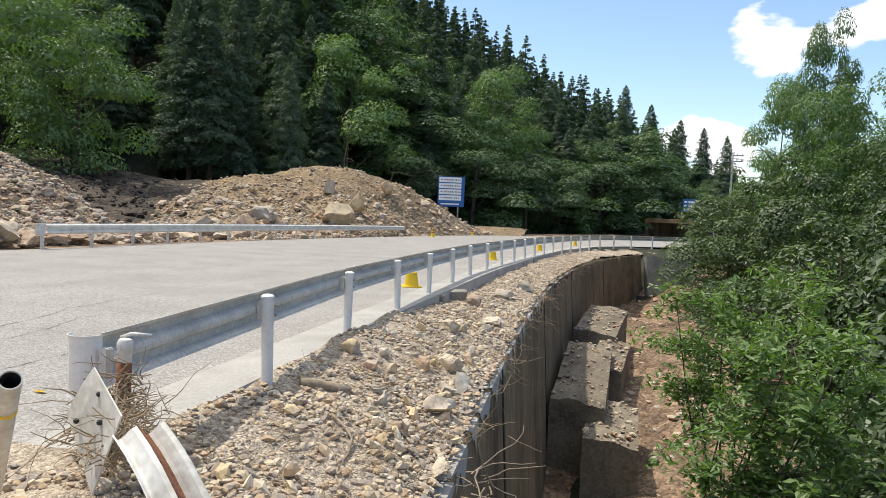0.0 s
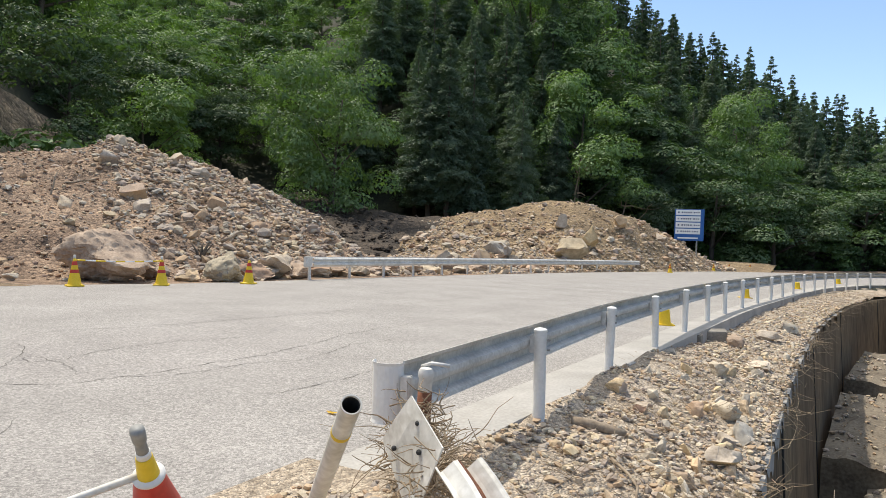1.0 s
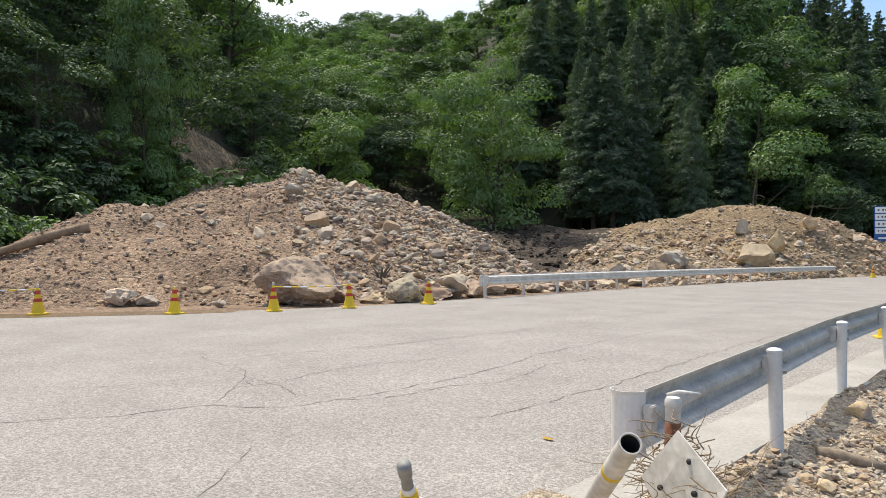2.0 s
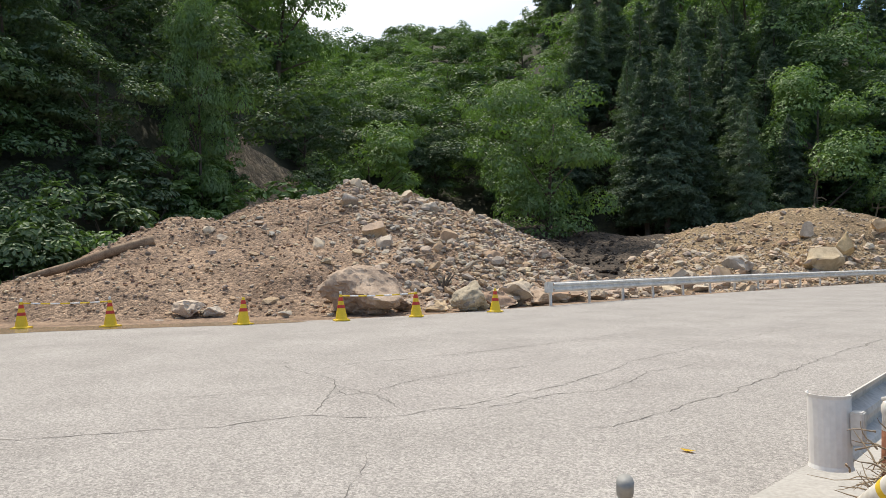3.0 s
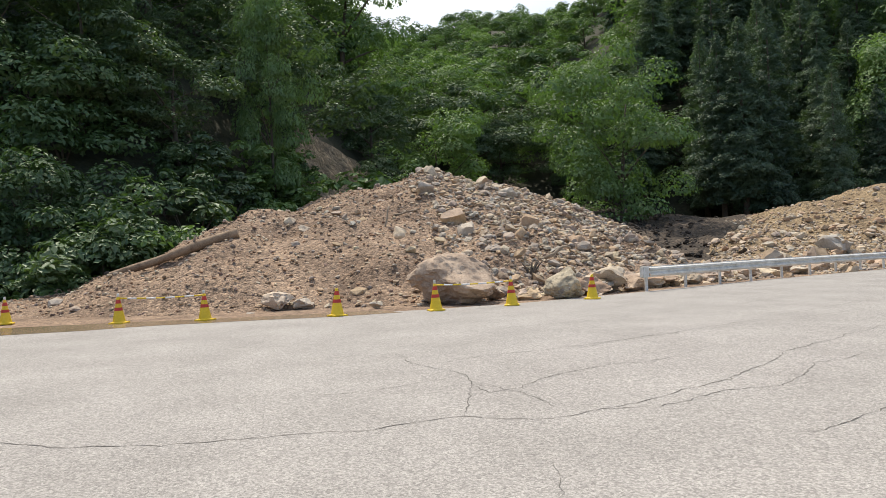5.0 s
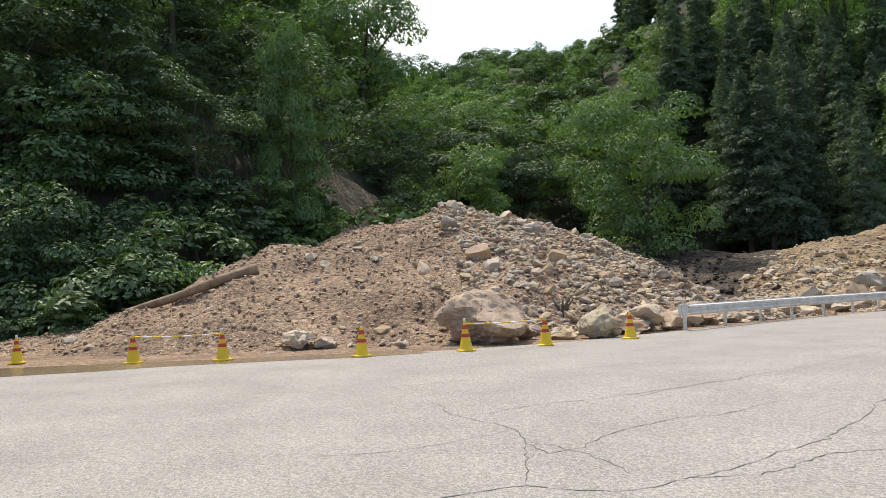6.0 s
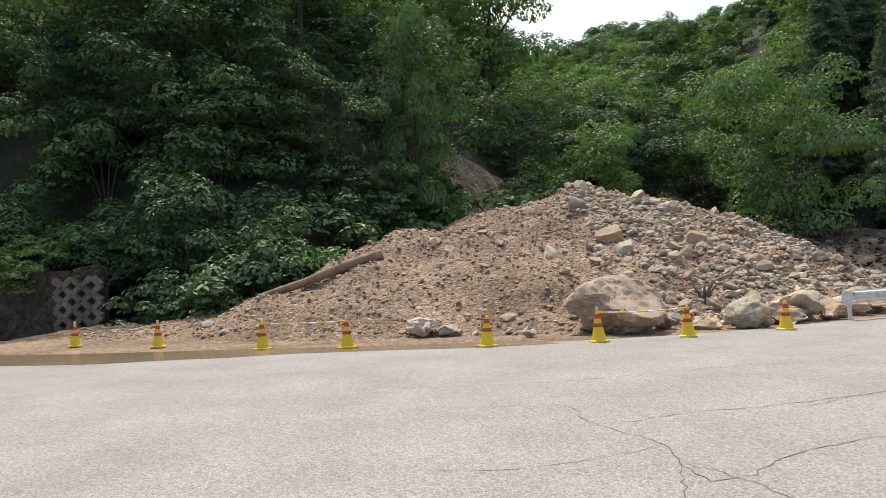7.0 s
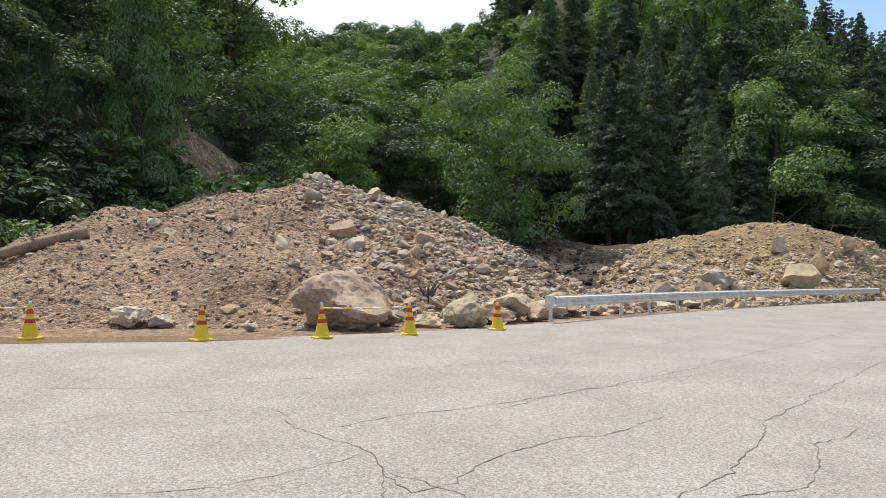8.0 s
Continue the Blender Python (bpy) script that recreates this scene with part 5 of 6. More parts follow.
def crown_mesh(name, seed, width, height, clumps, per, leaf, material, droop=0.0):
    """A crown of a few uneven lobes, each of several domed sprays of leaves with gaps between; origin at the crown's base."""
    rng = np.random.default_rng(seed)
    cs, ns, ss = [], [], []
    lobes = []
    for i in range(9):
        a, rise = 2.4 * i + rng.uniform(-0.5, 0.5) + seed, (i + rng.uniform(0.1, 0.9)) / 9
        out = width * 0.36 * math.sqrt(max(1 - (1.75 * rise - 0.72) ** 2, 0.04)) * rng.uniform(0.65, 1.25)
        lobes.append((np.array([math.cos(a) * out, math.sin(a) * out, height * (0.10 + 0.78 * rise)]), rng.uniform(0.7, 1.3)))
    for n_c in range(clumps):
        lobe, big = lobes[n_c % 9]
        c = lobe + rng.normal(size=3) * np.array([0.11 * width, 0.11 * width, 0.075 * height]) * big
        r = width * rng.uniform(0.07, 0.135) * big
        n = int(per * (r / width / 0.11) ** 2)
        q = rng.normal(size=(n, 3))
        q /= np.linalg.norm(q, axis=1)[:, None]
        q[:, 2] = np.abs(q[:, 2]) - 0.08
        f = rng.uniform(2.5, 4.5, 3)
        tufts = np.sin(q[:, 0] * f[0] * 2 + n_c) * np.sin(q[:, 1] * f[1] * 2 + 2 * n_c) + 0.6 * np.sin(q[:, 2] * f[2] * 2 + q[:, 0] * 5)
        rad = rng.uniform(0.55, 1.0, (n, 1)) ** 0.25 * (1 + 0.16 * tufts[:, None] + 0.05 * rng.normal(size=(n, 1)))
        pos = c + q * rad * r * np.array([1.35, 1.35, 0.62])
        pos[:, 2] -= (0.5 + droop) * (q[:, 0] ** 2 + q[:, 1] ** 2) * r * 0.6
        nrm = q * 0.85 + np.array([0, 0, 0.35]) + rng.normal(size=(n, 3)) * 0.17
        nrm /= np.linalg.norm(nrm, axis=1)[:, None]
        cs.append(pos), ns.append(nrm), ss.append(rng.uniform(0.55, 1.25, n) * leaf)
    verts, faces = leaf_faces(np.concatenate(cs), np.concatenate(ns), np.concatenate(ss), rng, 1.15)
    me = bpy.data.meshes.new(name)
    me.from_pydata(verts.tolist(), [], faces)
    me.materials.append(material)
    return me


def broadleaf(seed, height, width, clumps=60, per=55, leaf=0.26, material=None, bare=0.14):
    """A broadleaved tree about its foot: trunk and limbs, and a crown."""
    rng = random.Random(seed)
    tree = new("broadleaf_tree")
    bm = bmesh.new()
    lean = Vector((rng.uniform(-0.6, 0.6), rng.uniform(-0.6, 0.6), 0))
    base_r = 0.018 * height
    trunk = [lean * (k * k) + Vector((0.12 * math.sin(5 * k + seed), 0.12 * math.cos(4 * k), height * 0.78 * k - 0.5)) for k in np.linspace(0, 1, 8)]
    tube(bm, trunk, [base_r * (1.25 - 1.05 * k) for k in np.linspace(0, 1, 8)], 8)
    for i in range(7):
        k = rng.uniform(0.25, 0.85)
        start = trunk[int(k * 7)]
        a = rng.uniform(0, 6.28)
        out = Vector((math.cos(a), math.sin(a), rng.uniform(0.35, 0.9)))
        span = width * rng.uniform(0.25, 0.42)
        limb = [start + out * span * t + Vector((0, 0, -0.08 * span * t * t)) for t in (0, 0.35, 0.7, 1)]
        tube(bm, limb, [base_r * 0.42, base_r * 0.3, base_r * 0.17, base_r * 0.06], 6)
    part("trunk", bm, M_BARK, tree, smooth=True)
    me = crown_mesh("crown", seed, width, height * (1 - bare), clumps, per, leaf, material or M_LEAF, 0.4)
    ob = new("crown", me)
    ob.parent = tree
    ob.location = (0, 0, height * bare)
    return tree


def conifer(seed, height, width, tiers=42, leaf=0.2, bare=0.14, thick=1.0):
    """A cedar: straight trunk, with drooping sprays gathered in soft tufts, in narrowing tiers."""
    rng = np.random.default_rng(seed)
    tree = new("conifer_tree")
    bm = bmesh.new()
    tube(bm, [(0, 0, -0.6), (0, 0, height * 0.35), (0.05, 0.05, height * 0.97)], [0.014 * height, 0.010 * height, 0.02], 8)
    part("trunk", bm, M_BARK, tree, smooth=True)
    cs, ns, ss = [], [], []
    for t in range(tiers):
        k = t / (tiers - 1)
        z = height * (bare + (0.99 - bare) * k)
        reach = width / 2 * (1 - k) ** 0.62 * (0.72 + 0.45 * rng.random()) * min(1, 0.55 + 2.2 * k) + 0.1
        for _ in range(int((5 + 7 * (1 - k)) * thick + 1)):
            a, span = rng.uniform(0, 6.283), reach * rng.uniform(0.6, 1.15)
            m = int((24 + span * 34) * thick)
            f = rng.uniform(0.15, 1.05, m) ** 0.7
            droop = 0.30 * span * f * f
            wide = 0.10 + 0.16 * span * np.sin(np.pi * np.clip(f, 0, 1))
            side = rng.normal(size=m) * wide
            pos = np.stack([np.cos(a) * span * f - np.sin(a) * side, np.sin(a) * span * f + np.cos(a) * side, z - droop + 0.2 * f - np.abs(side) * 0.5 + rng.normal(size=m) * 0.1], 1)
            nrm = np.stack([np.cos(a) * 0.6 * np.ones(m), np.sin(a) * 0.6 * np.ones(m), 0.6 * np.ones(m)], 1) + rng.normal(size=(m, 3)) * 0.4
            cs.append(pos), ns.append(nrm / np.linalg.norm(nrm, axis=1)[:, None]), ss.append(rng.uniform(0.6, 1.2, m) * leaf * (1.1 - 0.4 * k))
    verts, faces = leaf_faces(np.concatenate(cs), np.concatenate(ns), np.concatenate(ss) * 0.75, rng, 1.7)
    me = bpy.data.meshes.new("crown")
    me.from_pydata(verts.tolist(), [], faces)
    me.materials.append(M_NEEDLE)
    new("crown", me).parent = tree
    return tree


def bush(seed, width, material, leaf=0.13, clumps=26, per=75):
    """A shrub: stems and a leafy dome."""
    rng = random.Random(seed)
    plant = new("bush")
    bm = bmesh.new()
    for i in range(6):
        a = rng.uniform(0, 6.28)
        d = Vector((math.cos(a) * 0.5, math.sin(a) * 0.5, 1))
        tube(bm, [Vector((0, 0, -0.3)), d * width * 0.2, d * width * 0.42], [0.05, 0.035, 0.012], 5)
    part("stem", bm, M_BARK, plant)
    ob = new("crown", crown_mesh("crown", seed, width, width * 0.75, clumps, per, leaf, material, 0.5))
    ob.parent = plant
    ob.location = (0, 0, 0.05 * width)
    return plant


LEAFY = [tagged(broadleaf(11 + i, 13.0, 9.8 + 0.9 * (i % 3), 58, 230, 0.15, M_LEAF_DARK if i < 3 else M_LEAF), "broadleaved tree with a dense dark green crown", "tree", "trees on the hillside") for i in range(5)]
FRESH = [tagged(broadleaf(31 + i, 13.0, 10.6, 64, 360, 0.118, M_LEAF_FRESH, 0.08), "broadleaved tree with a sunlit fresh green crown", "tree", "trees on the hillside") for i in range(3)]
CEDAR = [tagged(conifer(51 + i, 19.0, 5.2 + 0.4 * i, 46, 0.115, 0.3 if i < 2 else 0.1), "tall dark green conifer with drooping sprays", "tree", "trees on the hillside") for i in range(4)]
# far crowns take lighter leaf colours in place of haze on the slope
FAR_LEAFY = [tagged(broadleaf(91 + i, 13.0, 11.5, 44, 72, 0.32, M_LEAF_FRESH if i > 1 else M_LEAF, 0.1), "broadleaved tree high on the wooded slope", "tree", "trees on the hillside") for i in range(4)]
FAR_CEDAR = [tagged(conifer(95 + i, 19.0, 5.6, 28, 0.34, 0.1, 0.45), "dark conifer high on the wooded ridge", "tree", "trees on the hillside") for i in range(3)]
SHRUB = [tagged(bush(71 + i, 4.0, M_LEAF_DARK if i == 0 else M_LEAF if i == 1 else M_LEAF_FRESH), "leafy green bush at the edge of the woods", "bush", "bushes along the hill foot") for i in range(4)]
THICKET = [tagged(bush(81 + i, 7.5, M_LEAF, 0.14, 48, 180), "spreading leafy thicket of low branches at the hill foot", "bush", "bushes along the hill foot") for i in range(2)]
# all but the first carry the ravine shade in their leaf colour
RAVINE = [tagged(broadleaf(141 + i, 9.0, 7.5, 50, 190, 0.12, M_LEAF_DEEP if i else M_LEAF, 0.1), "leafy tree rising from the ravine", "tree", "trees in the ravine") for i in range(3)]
placed = set()


def plant(kind, x, y, size, turn, wide=1.0, sink=0.0, z=None):
    """Puts the first of a kind itself, later ones as copies."""
    m = pose(x, y, (land(x, y) if z is None else z) - sink, 0, 0, turn) @ Matrix.Diagonal((size * wide, size * wide, size, 1))
    if kind.name in placed:
        return copy_thing(kind, m)
    placed.add(kind.name)
    kind.matrix_basis = m
    return kind


def polar(a, r):
    return -1 + r * math.sin(radians(a)), -1 + r * math.cos(radians(a))


# trees that stand out at the wood's edge: azimuth, distance, kind, size, width
CHOSEN = [(-36.6, 62, FRESH[0], 1.5, 0.74), (-48.5, 92, FRESH[2], 1.1, 1.1), (-40.5, 96, FRESH[1], 1.15, 1.0), (-33.5, 104, FRESH[2], 1.1, 1.1), (-21.5, 104, FRESH[0], 1.45, 1.1), (-26, 118, FRESH[1], 1.3, 1.2), (-27.5, 74, CEDAR[0], 1.25, 1.1), (-25.6, 76, CEDAR[2], 1.3, 1.1), (-29, 75, CEDAR[1], 1.2, 1.1), (-21.6, 76, CEDAR[3], 0.98, 1.0), (-17.3, 88, FRESH[1], 1.5, 0.85), (-13.0, 92, LEAFY[1], 0.85, 1.0), (-7.2, 98, LEAFY[3], 1.2, 1.15), (-3.0, 104, LEAFY[2], 1.0, 1.2),
          (-0.5, 112, LEAFY[4], 1.0, 1.3), (2.5, 120, LEAFY[3], 1.0, 1.2), (-50.5, 66, FRESH[1], 1.05, 1.0), (-55, 63, LEAFY[0], 0.75, 1.0), (-52.5, 57, FRESH[2], 0.45, 1.0), (-64.0, 50, FRESH[2], 1.15, 0.34)]
chosen_xy = [polar(a, r) for a, r, *_ in CHOSEN]
for a, r, kind, size, wide in CHOSEN:
    plant(kind, *polar(a, r), size, a * 37 + 140, wide, 0.3)

wood = random.Random(4)
ROW_STEPS = [1, 5, 10, 16, 23, 31, 41, 53, 67, 84, 104, 128, 155, 176]
for row, extra in enumerate(ROW_STEPS):
    a = -118.0
    while a < 12:
        foot, top, el = ridge(a)
        r = foot + extra + wood.uniform(-2.0, 2.0)
        x, y = polar(a, r)
        clear = any((x - p) ** 2 + (y - q) ** 2 < 20 for p, q in chosen_xy)
        front = -41 < a < -31.5 and extra < 8 or a < -66 and extra < 8
        bare_scar = -61 < a < -52.5 and extra < 15 or -49.5 < a < -43 and extra < 14
        if extra < (top - foot) + 7 and not (clear or front or bare_scar):
            cedar_share = 0.0 if a < -37 else (1.0 if extra < 20 else 0.5) if a < -18.5 else 0.35 + 0.35 * min(extra / 60, 1)
            if a > -37 and extra > (top - foot) - 34:
                cedar_share = 0.95
            if a > 6:
                cedar_share = 0.3
            far = extra > 26
            if wood.random() < cedar_share:
                plant(wood.choice(FAR_CEDAR if far else CEDAR), x, y, wood.uniform(0.72, 1.05), wood.uniform(0, 360), 1.1, 0.4)
            else:
                # left and middle slopes take the crowns with shade in their colour
                pick = FAR_LEAFY if far else FRESH if wood.random() < (0.02 if a < -58 else 0.10 if a < -31 else 0.10) else LEAFY[:3] if a < -31 else LEAFY
                size = wood.uniform(0.6, 1.25) * (0.7 if row == 0 else 1.0)
                if -60 < a < -36:
                    size = min(size, (math.tan(radians(el - 1.2)) * r + 1.7 - land(x, y)) / 12.5)
                if size > 0.3:
                    plant(wood.choice(pick), x, y, size, wood.uniform(0, 360), 1.05, 0.8)
        a += (7.0 if -58 < a < -31 and extra < 40 else 5.2 + 0.012 * extra) * wood.uniform(0.8, 1.2) / r * 57.3
# close-set trees along the crest
for back, step in ((3, 3.4), (10, 4.2)):
    a = -64.0
    while a < 6.5:
        foot, top, el = ridge(a)
        kinds, size = (FAR_CEDAR, wood.uniform(0.82, 1.08)) if a > -37 else (FAR_LEAFY, wood.uniform(0.95, 1.3))
        plant(wood.choice(kinds), *polar(a, top - back), size, wood.uniform(0, 360), 1.1, 0.4 if a > -37 else 3.0)
        a += step * (1.0 if a > -37 else 1.7) * wood.uniform(0.7, 1.3) / top * 57.3
for i in range(110):
    a = wood.uniform(-82, 5) if i > 25 else wood.uniform(-14, 6)
    if -36 < a < -18:
        continue
    foot, top, el = ridge(a)
    x, y = polar(a, foot + wood.uniform(-3.0, 3))
    plant(SHRUB[0] if -57 < a < -18 else wood.choice(SHRUB), x, y, wood.uniform(0.6, 1.2), wood.uniform(0, 360), 1.0, 0.2)
for a, r, size, kind in ((-77, 35, 1.35, 0), (-80, 34, 0.9, 1), (-82.5, 37, 1.0, 0), (-74, 36, 1.3, 1), (-71, 36.5, 1.1, 0), (-68, 38, 1.0, 1), (-64.5, 42, 1.1, 2), (-62, 45, 1.0, 2), (-59.5, 48, 0.9, 3)):
    plant(SHRUB[kind], *polar(a, r), size, a * 11, 1.1)
for a, r, k in ((-85, 44, 2), (-87, 44, 3), (-89, 45, 2), (-91.5, 47, 3), (-94, 48, 2), (-97, 50, 3)):
    plant(SHRUB[k], *polar(a, r), 0.8, a * 9, 1.2, 0, 2.6)
for i in range(9):
    plant(SHRUB[1 + i % 3], -41.5 - 1.9 * i, 0.9 - 1.85 * i, 0.42 + 0.12 * (i % 3), i * 70, 1.3, 0, 2.3)
for a, r, size, k in ((-41, 59, 1.3, 1), (-39, 58, 1.3, 0), (-34.5, 60, 1.3, 0), (-32.5, 62, 1.2, 0), (-43.5, 62, 1.1, 1), (-60.5, 53, 1.1, 1), (-62.5, 51, 1.1, 2), (-64.5, 50, 1.2, 1), (-66.5, 49, 1.1, 2), (-58.6, 54, 1.0, 3), (-61.6, 55, 1.1, 1), (-69, 47, 1.2, 0), (-63.5, 53, 1.0, 3), (-53, 60, 1.5, 1), (-51, 64, 1.4, 0)):
    plant(SHRUB[k], *polar(a, r), size, a * 13, 1.15)
for a, r, size, k in ((-76.3, 37.5, 1.0, 0), (-80.2, 40, 0.9, 1), (-84, 43, 0.85, 0), (-88, 47, 0.9, 1), (-92, 50, 0.95, 0), (-78.5, 46, 1.3, 1), (-86, 51, 1.3, 0)):
    plant(THICKET[k], *polar(a, r), size, a * 23, 1.0)
for a, r, size in ((-79.6, 35.0, 0.75), (-78.6, 34.2, 0.5), (-81.5, 35.5, 0.5)):
    plant(SHRUB[2], *polar(a, r), size, a * 31)

for i, (x, y, top) in enumerate(((-44, 20.5, 5.6), (-45.5, 23.3, 6.6), (-46.6, 26, 7.2), (-43.6, 18, 5.0), (-47.6, 29, 7.2), (-42.6, 15.4, 4.6), (-46, 20, 6.4))):
    plant(SHRUB[2 + i % 2], x, y, max(top - land(x, y), 1.5) / 3.3, i * 57, 1.1)
for i, (a, r) in enumerate(((-66.5, 43), (-68.5, 42), (-70.5, 41.5), (-65, 45.5), (-67.5, 46), (-72, 43.5), (-70, 46.5), (-63.5, 48.5))):
    plant(SHRUB[i % 2], *polar(a, r), 0.95 + 0.2 * (i % 3), i * 41, 1.2)

# dead grey limbs bare of leaves among the trees
for n, (a, r, tall) in enumerate(((-17.2, 84, 13.0), (-13.6, 88, 9.0))):
    dead = tagged(new("dead_tree"), "bare dead tree with pale crooked branches", "tree")
    rng_d = random.Random(600 + n)
    bm = bmesh.new()
    tube(bm, [(0.3 * math.sin(k * 1.3), 0.2 * math.cos(k), tall * k / 6 - 0.4) for k in range(7)], [0.20 - 0.025 * k for k in range(7)], 8)
    part("trunk", bm, M_DEADWOOD, dead, smooth=True)
    for b in range(8):
        p = Vector((0, 0, tall * rng_d.uniform(0.3, 0.95)))
        turn_d = rng_d.uniform(0, 6.28)
        d = Vector((math.cos(turn_d), math.sin(turn_d), rng_d.uniform(-0.3, 0.5)))
        pts = [p.copy()]
        for k in range(6):
            d = (d + Vector((rng_d.gauss(0, 0.35), rng_d.gauss(0, 0.35), rng_d.gauss(0, 0.35)))).normalized()
            p = p + d * 0.75
            pts.append(p.copy())
        bm = bmesh.new()
        tube(bm, pts, [0.075 - 0.010 * k for k in range(7)], 6)
        part("branch", bm, M_DEADWOOD, dead, smooth=True)
    x, y = polar(a, r)
    dead.matrix_basis = pose(x, y, land(x, y))
# ravine side
for a, r, size, kind in ((25.2, 58, 0.8, 2), (28.2, 50, 0.75, 0), (20.5, 54, 0.62, 2), (22.5, 50, 0.72, 0), (17, 84, 0.6, 1)):
    plant(FRESH[kind] if kind != 1 else LEAFY[4], *polar(a, r), size, 40 * r, 0.95)
for a, r, top, k in ((16.2, 62, 11.2, 2), (19.0, 60, 10.4, 0)):
    x, y = polar(a, r)
    plant(FRESH[k], x, y, (top - land(x, y)) / 12.2, 40 * r, 0.46, 0.3)
# azimuth, distance, elevation of the treetop, kind
RAVINE_TREES = [(12.2, 62, 1.0, 0), (13.4, 56, 2.6, 2), (13.8, 60, 4.0, 0), (15.2, 50, 4.2, 1), (12.8, 46, -0.2, 2), (14.2, 42, 1.6, 1), (14.6, 38, 2.6, 0), (17, 40, 4.6, 2), (20, 42, 5.5, 1), (23.5, 40, 6.2, 2), (27, 38, 7.0, 1), (31, 36, 8.0, 2), (35, 34, 8.0, 1), (19.5, 31, 1.5, 2), (23, 30, 2.8, 1), (26.5, 29, 4.0, 2), (30, 27, 6.0, 1), (34, 25, 7.0, 2),
                (34.5, 18, 4.0, 1), (38, 22, 6.0, 2), (37.5, 15, 0.0, 1)]
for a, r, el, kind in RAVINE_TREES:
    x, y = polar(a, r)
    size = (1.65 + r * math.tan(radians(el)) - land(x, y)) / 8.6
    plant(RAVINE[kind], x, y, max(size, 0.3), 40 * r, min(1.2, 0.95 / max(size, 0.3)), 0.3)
for i in range(26):
    a = wood.uniform(22, 38)
    plant(SHRUB[i % 4], *polar(a, wood.uniform(22, 60)), wood.uniform(0.7, 1.3), i * 50)
for a, r, size in ((19.2, 88, 0.9), (11.6, 120, 0.7)):
    plant(CEDAR[1], *polar(a, r), size, 10 * r)


def sapling(base, tops, seed, leaf=0.05):
    """A young tree: slim leaning stems that carry sprays of fresh leaves."""
    tree = tagged(new("sapling"), "young tree with fresh yellow-green leaves growing from the ravine", "tree")
    rng = np.random.default_rng(seed)
    bm = bmesh.new()
    cs, ns, ss = [], [], []
    for t in tops:
        a, b = Vector(base), Vector(t)
        bend = Vector((-0.3, 0.2, 0.6))
        pts = [a.lerp(b, k) + bend * math.sin(math.pi * k) * 0.5 for k in np.linspace(0, 1, 8)]
        tube(bm, pts, [0.035 - 0.004 * k for k in range(8)], 6)
        for k in range(5, 8):
            for _ in range(6):
                d = Vector(rng.normal(size=3) * np.array([0.5, 0.5, 0.3]))
                end = pts[k] + d
                tube(bm, [pts[k], pts[k].lerp(end, 0.5) + Vector((0, 0, 0.05)), end], [0.010, 0.007, 0.003], 4)
                m = 52
                f = rng.uniform(0.25, 1.1, (m, 1))
                pos = np.array(pts[k]) + np.array(d) * f + rng.normal(size=(m, 3)) * 0.10
                pos[:, 2] -= 0.12 * f[:, 0]
                nrm = rng.normal(size=(m, 3)) * 0.45 + np.array([0, 0, 0.8])
                cs.append(pos), ns.append(nrm / np.linalg.norm(nrm, axis=1)[:, None]), ss.append(rng.uniform(0.6, 1.2, m) * leaf)
    part("stem", bm, M_BARK, tree, smooth=True)
    v, f = leaf_faces(np.concatenate(cs), np.concatenate(ns), np.concatenate(ss), rng, 1.7)
    me = bpy.data.meshes.new("foliage")
    me.from_pydata(v.tolist(), [], f)
    me.materials.append(M_LEAF_YOUNG)
    new("foliage", me).parent = tree


sapling((2.7, 8.8, -7.0), [(3.3, 8.6, -0.3), (3.9, 8.3, 0.1), (4.5, 8.1, 0.15), (3.5, 8.5, -1.2), (4.3, 8.2, -0.9), (4.9, 8.4, -0.5), (4.6, 8.6, -1.9), (3.9, 8.5, -2.0)], 3)
sapling((4.4, 12.4, -6.8), [(2.9, 12.1, 0.2), (3.7, 11.9, 0.1), (4.6, 11.7, 0.7), (4.2, 12.2, -0.4), (5.2, 12.2, 0.2), (3.4, 12.4, -0.6)], 4)
for kind in RAVINE + LEAFY + FRESH + CEDAR + FAR_LEAFY + FAR_CEDAR + SHRUB + THICKET:
    if kind.name not in placed:
        plant(kind, *polar(-75, 70), 0.9, 0)

# ---- stones on the shoulder ----
def shoulder_z(x, y):
    """Height of the rubble shoulder, from its rows."""
    j = min(max((y + 14) / 0.25, 0), len(s_ys) - 2)
    j0 = int(j)
    a, b = verts_shoulder[j0 * s_cols], verts_shoulder[j0 * s_cols + s_cols - 1]
    k = min(max((x - a[0]) / (b[0] - a[0]), 0), 1) * (s_cols - 1)
    i0 = min(int(k), s_cols - 2)
    f = k - i0
    return verts_shoulder[j0 * s_cols + i0][2] * (1 - f) + verts_shoulder[j0 * s_cols + i0 + 1][2] * f


PALE_ROCKS = []
for me in ROCK_FINE:
    pale = me.copy()
    pale.materials.clear()
    pale.materials.append(M_STONE_PALE)
    PALE_ROCKS.append(pale)
rs = random.Random(33)
spots, sizes = [], []
while len(spots) < 30000:
    y = 0.2 + 44 * rs.random() ** 1.7
    a, b = lerp_table(NEAR_EDGE, y) + (0.66 if y > 1.9 else 0.2), wall_x(max(y, 2.2)) - 0.02
    x = a + (b - a) * rs.random() ** 0.8
    s = 0.008 + 0.042 * rs.random() ** 2.4
    spots.append((x, y, shoulder_z(x, y) + s * 0.25))
    sizes.append(s)
rubble("gravel", "small loose stones over the shoulder", spots, sizes, M_STONE_PALE, PEBBLE_ARRAYS, 6)
spots, sizes = [], []
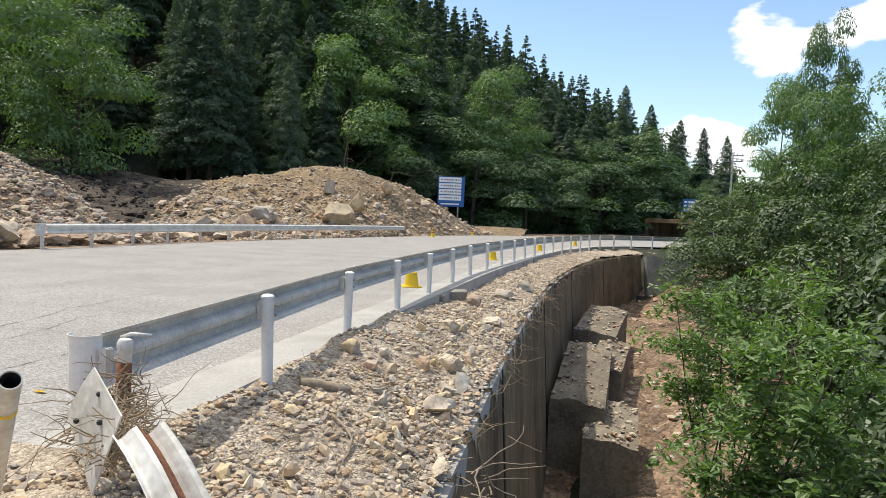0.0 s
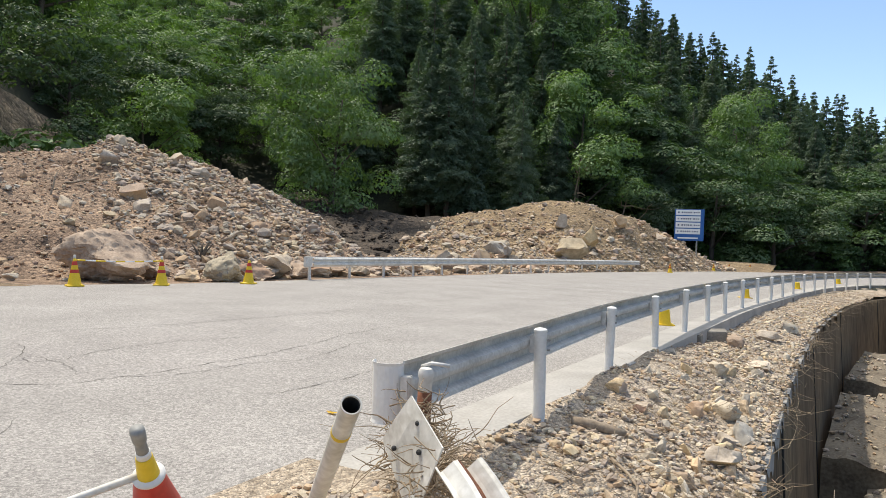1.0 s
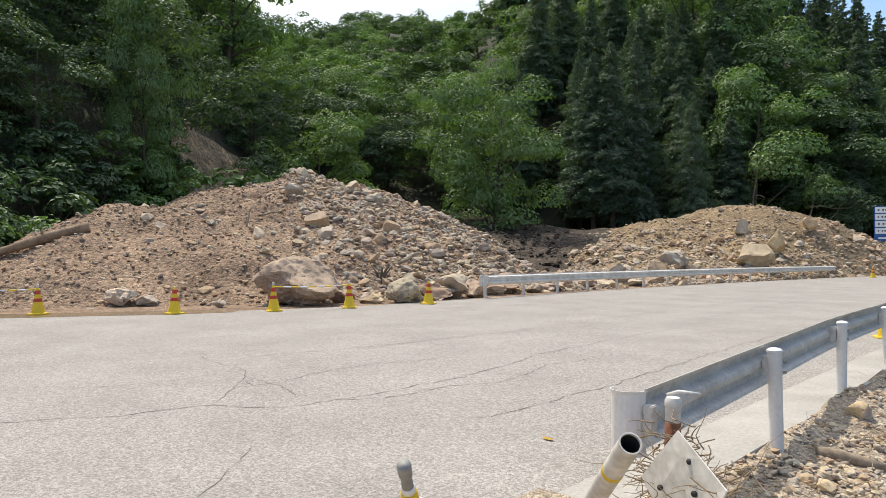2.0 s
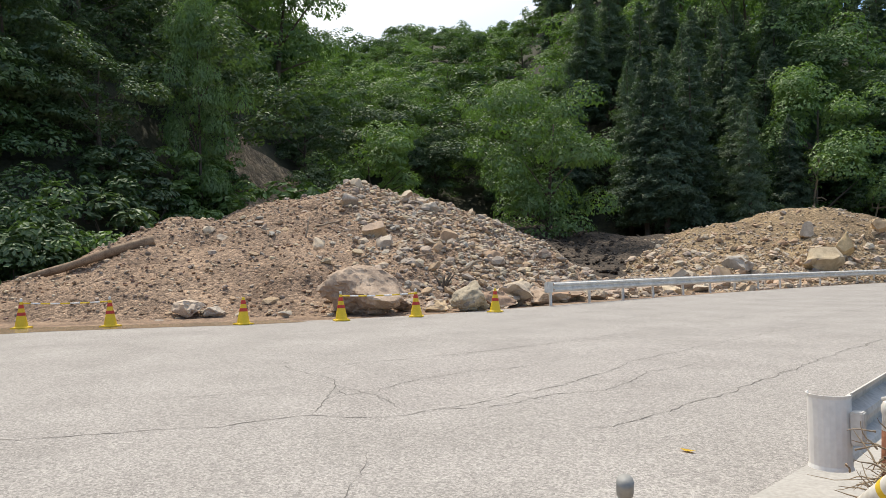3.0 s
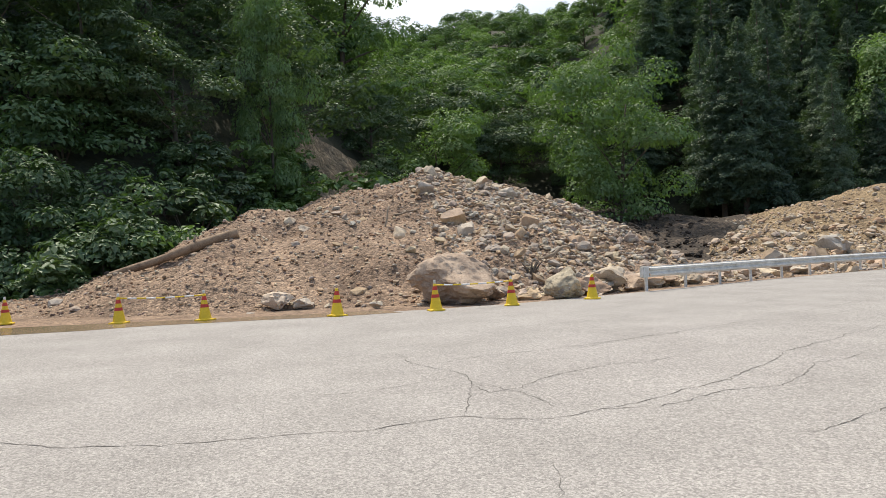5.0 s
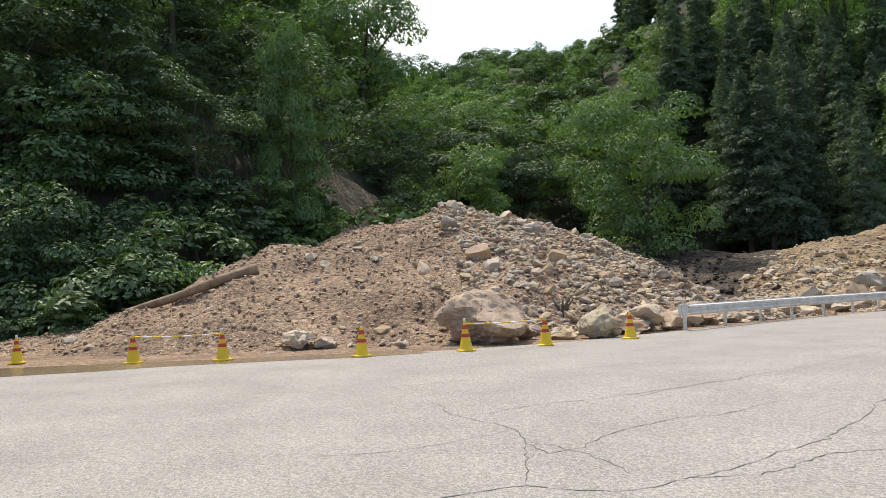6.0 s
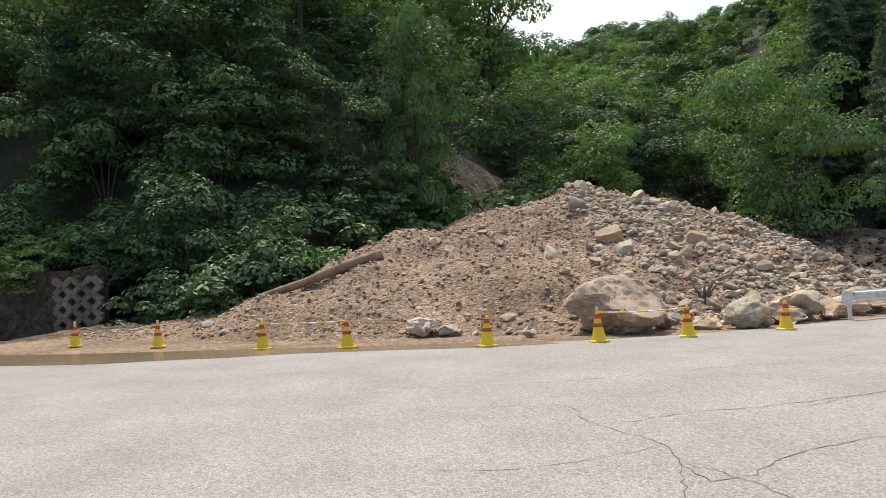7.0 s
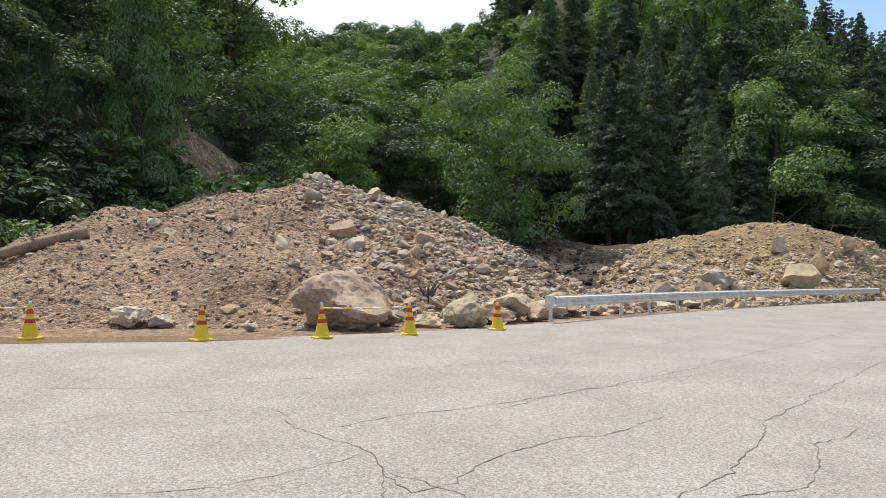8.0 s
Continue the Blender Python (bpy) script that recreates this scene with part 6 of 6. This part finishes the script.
while len(spots) < 3200:
    y = 0.6 + 34 * rs.random() ** 1.5
    a, b = lerp_table(NEAR_EDGE, y) + (0.82 if y > 1.9 else 0.3), wall_x(max(y, 2.2)) - 0.03
    x = a + (b - a) * rs.random() ** 0.6
    s = 0.022 + 0.075 * rs.random() ** 2.4
    spots.append((x, y, shoulder_z(x, y) + s * 0.2))
    sizes.append(s)
rubble("rubble", "angular tan and grey stones over the shoulder", spots, sizes, M_STONE_PALE, ROCK_ARRAYS, 7)
for i in range(300):
    y = 1.2 + 30 * rs.random() ** 1.6
    a, b = lerp_table(NEAR_EDGE, y) + 0.9, wall_x(max(y, 2.2)) - 0.08
    x = a + (b - a) * rs.random() ** 0.55
    s = 0.045 + 0.11 * rs.random() ** 2.4
    ob = new("stone", PALE_ROCKS[i % 10])
    ob.parent = shoulder
    ob.matrix_basis = pose(x, y, shoulder_z(x, y) + s * 0.3, rs.uniform(0, 360), rs.uniform(0, 360), rs.uniform(0, 360)) @ Matrix.Diagonal((s, s * rs.uniform(0.6, 1), s * rs.uniform(0.5, 0.9), 1))

for i, (x, y, z) in enumerate(((-1.2, 5.6, 0.22), (-1.0, 4.0, 0.2), (-0.7, 3.4, 0.12), (-0.4, 4.6, 0.05), (-1.3, 8.4, 0.1), (-0.9, 7.0, 0.05), (-0.2, 9.0, -0.4), (-0.1, 13.0, -0.45), (0.1, 18.0, -0.5), (-1.0, 11.5, 0.0), (-0.6, 2.6, 0.05), (-1.4, 3.2, 0.2))):
    wisps("dry_grass", "flattened dry grass and twigs on the shoulder", (x, y, shoulder_z(x, y) + 0.01), (0.3, 0.4, 0.02), 45, 0.45, 0.0035, 20 + i, M_TWIG, "dry grass", rise=0.12)
for i in range(22):
    y = 6 + 1.8 * i
    wisps("roots", "dry roots hanging over the wall edge", (wall_x(y) - 0.05, y, wall_z(y) - 0.05), (0.08, 0.5, 0.05), 16, 0.7, 0.005, 60 + i, M_TWIG, "roots", rise=0.9)
wisps("dead_branch", "pale dead branches hanging over the wall edge", (0.25, 4.4, -0.75), (0.10, 0.10, 0.10), 14, 0.9, 0.010, 90, M_DEADWOOD, "branch", rise=0.6)
bm = bmesh.new()
tube(bm, [(x, y, shoulder_z(x, y) + 0.03) for x, y in ((-1.56, 4.74), (-1.4, 4.8), (-1.22, 4.87), (-1.08, 4.9))], [0.05, 0.055, 0.05, 0.035], 10)
tagged(part("driftwood", bm, M_DEADWOOD, smooth=True), "short weathered log lying on the gravel", "log")
bm = bmesh.new()
pts = [Vector((-1.0 + 0.09 * k, 4.1 - 0.17 * k, 0)) + Vector((0.12 * math.sin(k * 0.9), 0, 0)) for k in range(11)]
tube(bm, [(p.x, p.y, shoulder_z(p.x, p.y) + 0.03 + 0.03 * math.sin(k)) for k, p in enumerate(pts)], [0.014 - 0.0009 * k for k in range(11)], 6)
tagged(part("fallen_branch", bm, M_DEADWOOD, smooth=True), "thin crooked branch lying on the rubble", "branch")
for i, (x, y, w, h, m) in enumerate(((0.0, 3.25, 0.30, 0.2, M_STONE_GREY), (0.02, 3.0, 0.32, 0.2, M_STONE), (-0.1, 2.8, 0.3, 0.16, M_STONE_GREY), (-0.38, 6.4, 0.3, 0.2, M_BOULDER), (-0.25, 6.7, 0.34, 0.3, M_STONE_GREY), (-0.5, 7.3, 0.4, 0.25, M_STONE), (-0.5, 4.5, 0.3, 0.16, M_STONE_GREY), (-0.35, 5.6, 0.5, 0.25, M_STONE), (-0.35, 8.0, 0.3, 0.25, M_STONE_GREY), (-0.8, 6.9, 0.28, 0.2, M_STONE), (-0.9, 9.6, 0.4, 0.25, M_STONE), (-0.5, 12.2, 0.7, 0.2, M_STONE_GREY), (-1.1, 13.6, 0.5, 0.35, M_BOULDER), (-0.7, 16.0, 0.6, 0.3, M_STONE), (-0.4, 18.5, 0.6, 0.3, M_STONE_GREY), (-1.9, 1.2, 0.3, 0.2, M_STONE), (-1.6, 0.9, 0.25, 0.18, M_STONE_GREY), (-1.55, 6.3, 0.3, 0.2, M_STONE_GREY), (-1.2, 6.0, 0.25, 0.15, M_STONE))):
    ob = boulder(x, y, w * 0.8, h * 0.8, 300 + i, M_STONE_PALE if i % 2 else m, "angular flood-washed stone on the shoulder", 0.8, 3, 0.2, i * 47, shoulder_z(x, y))
    ob.name = "rock"
    tagged(ob, category="rock", group="larger stones on the shoulder")
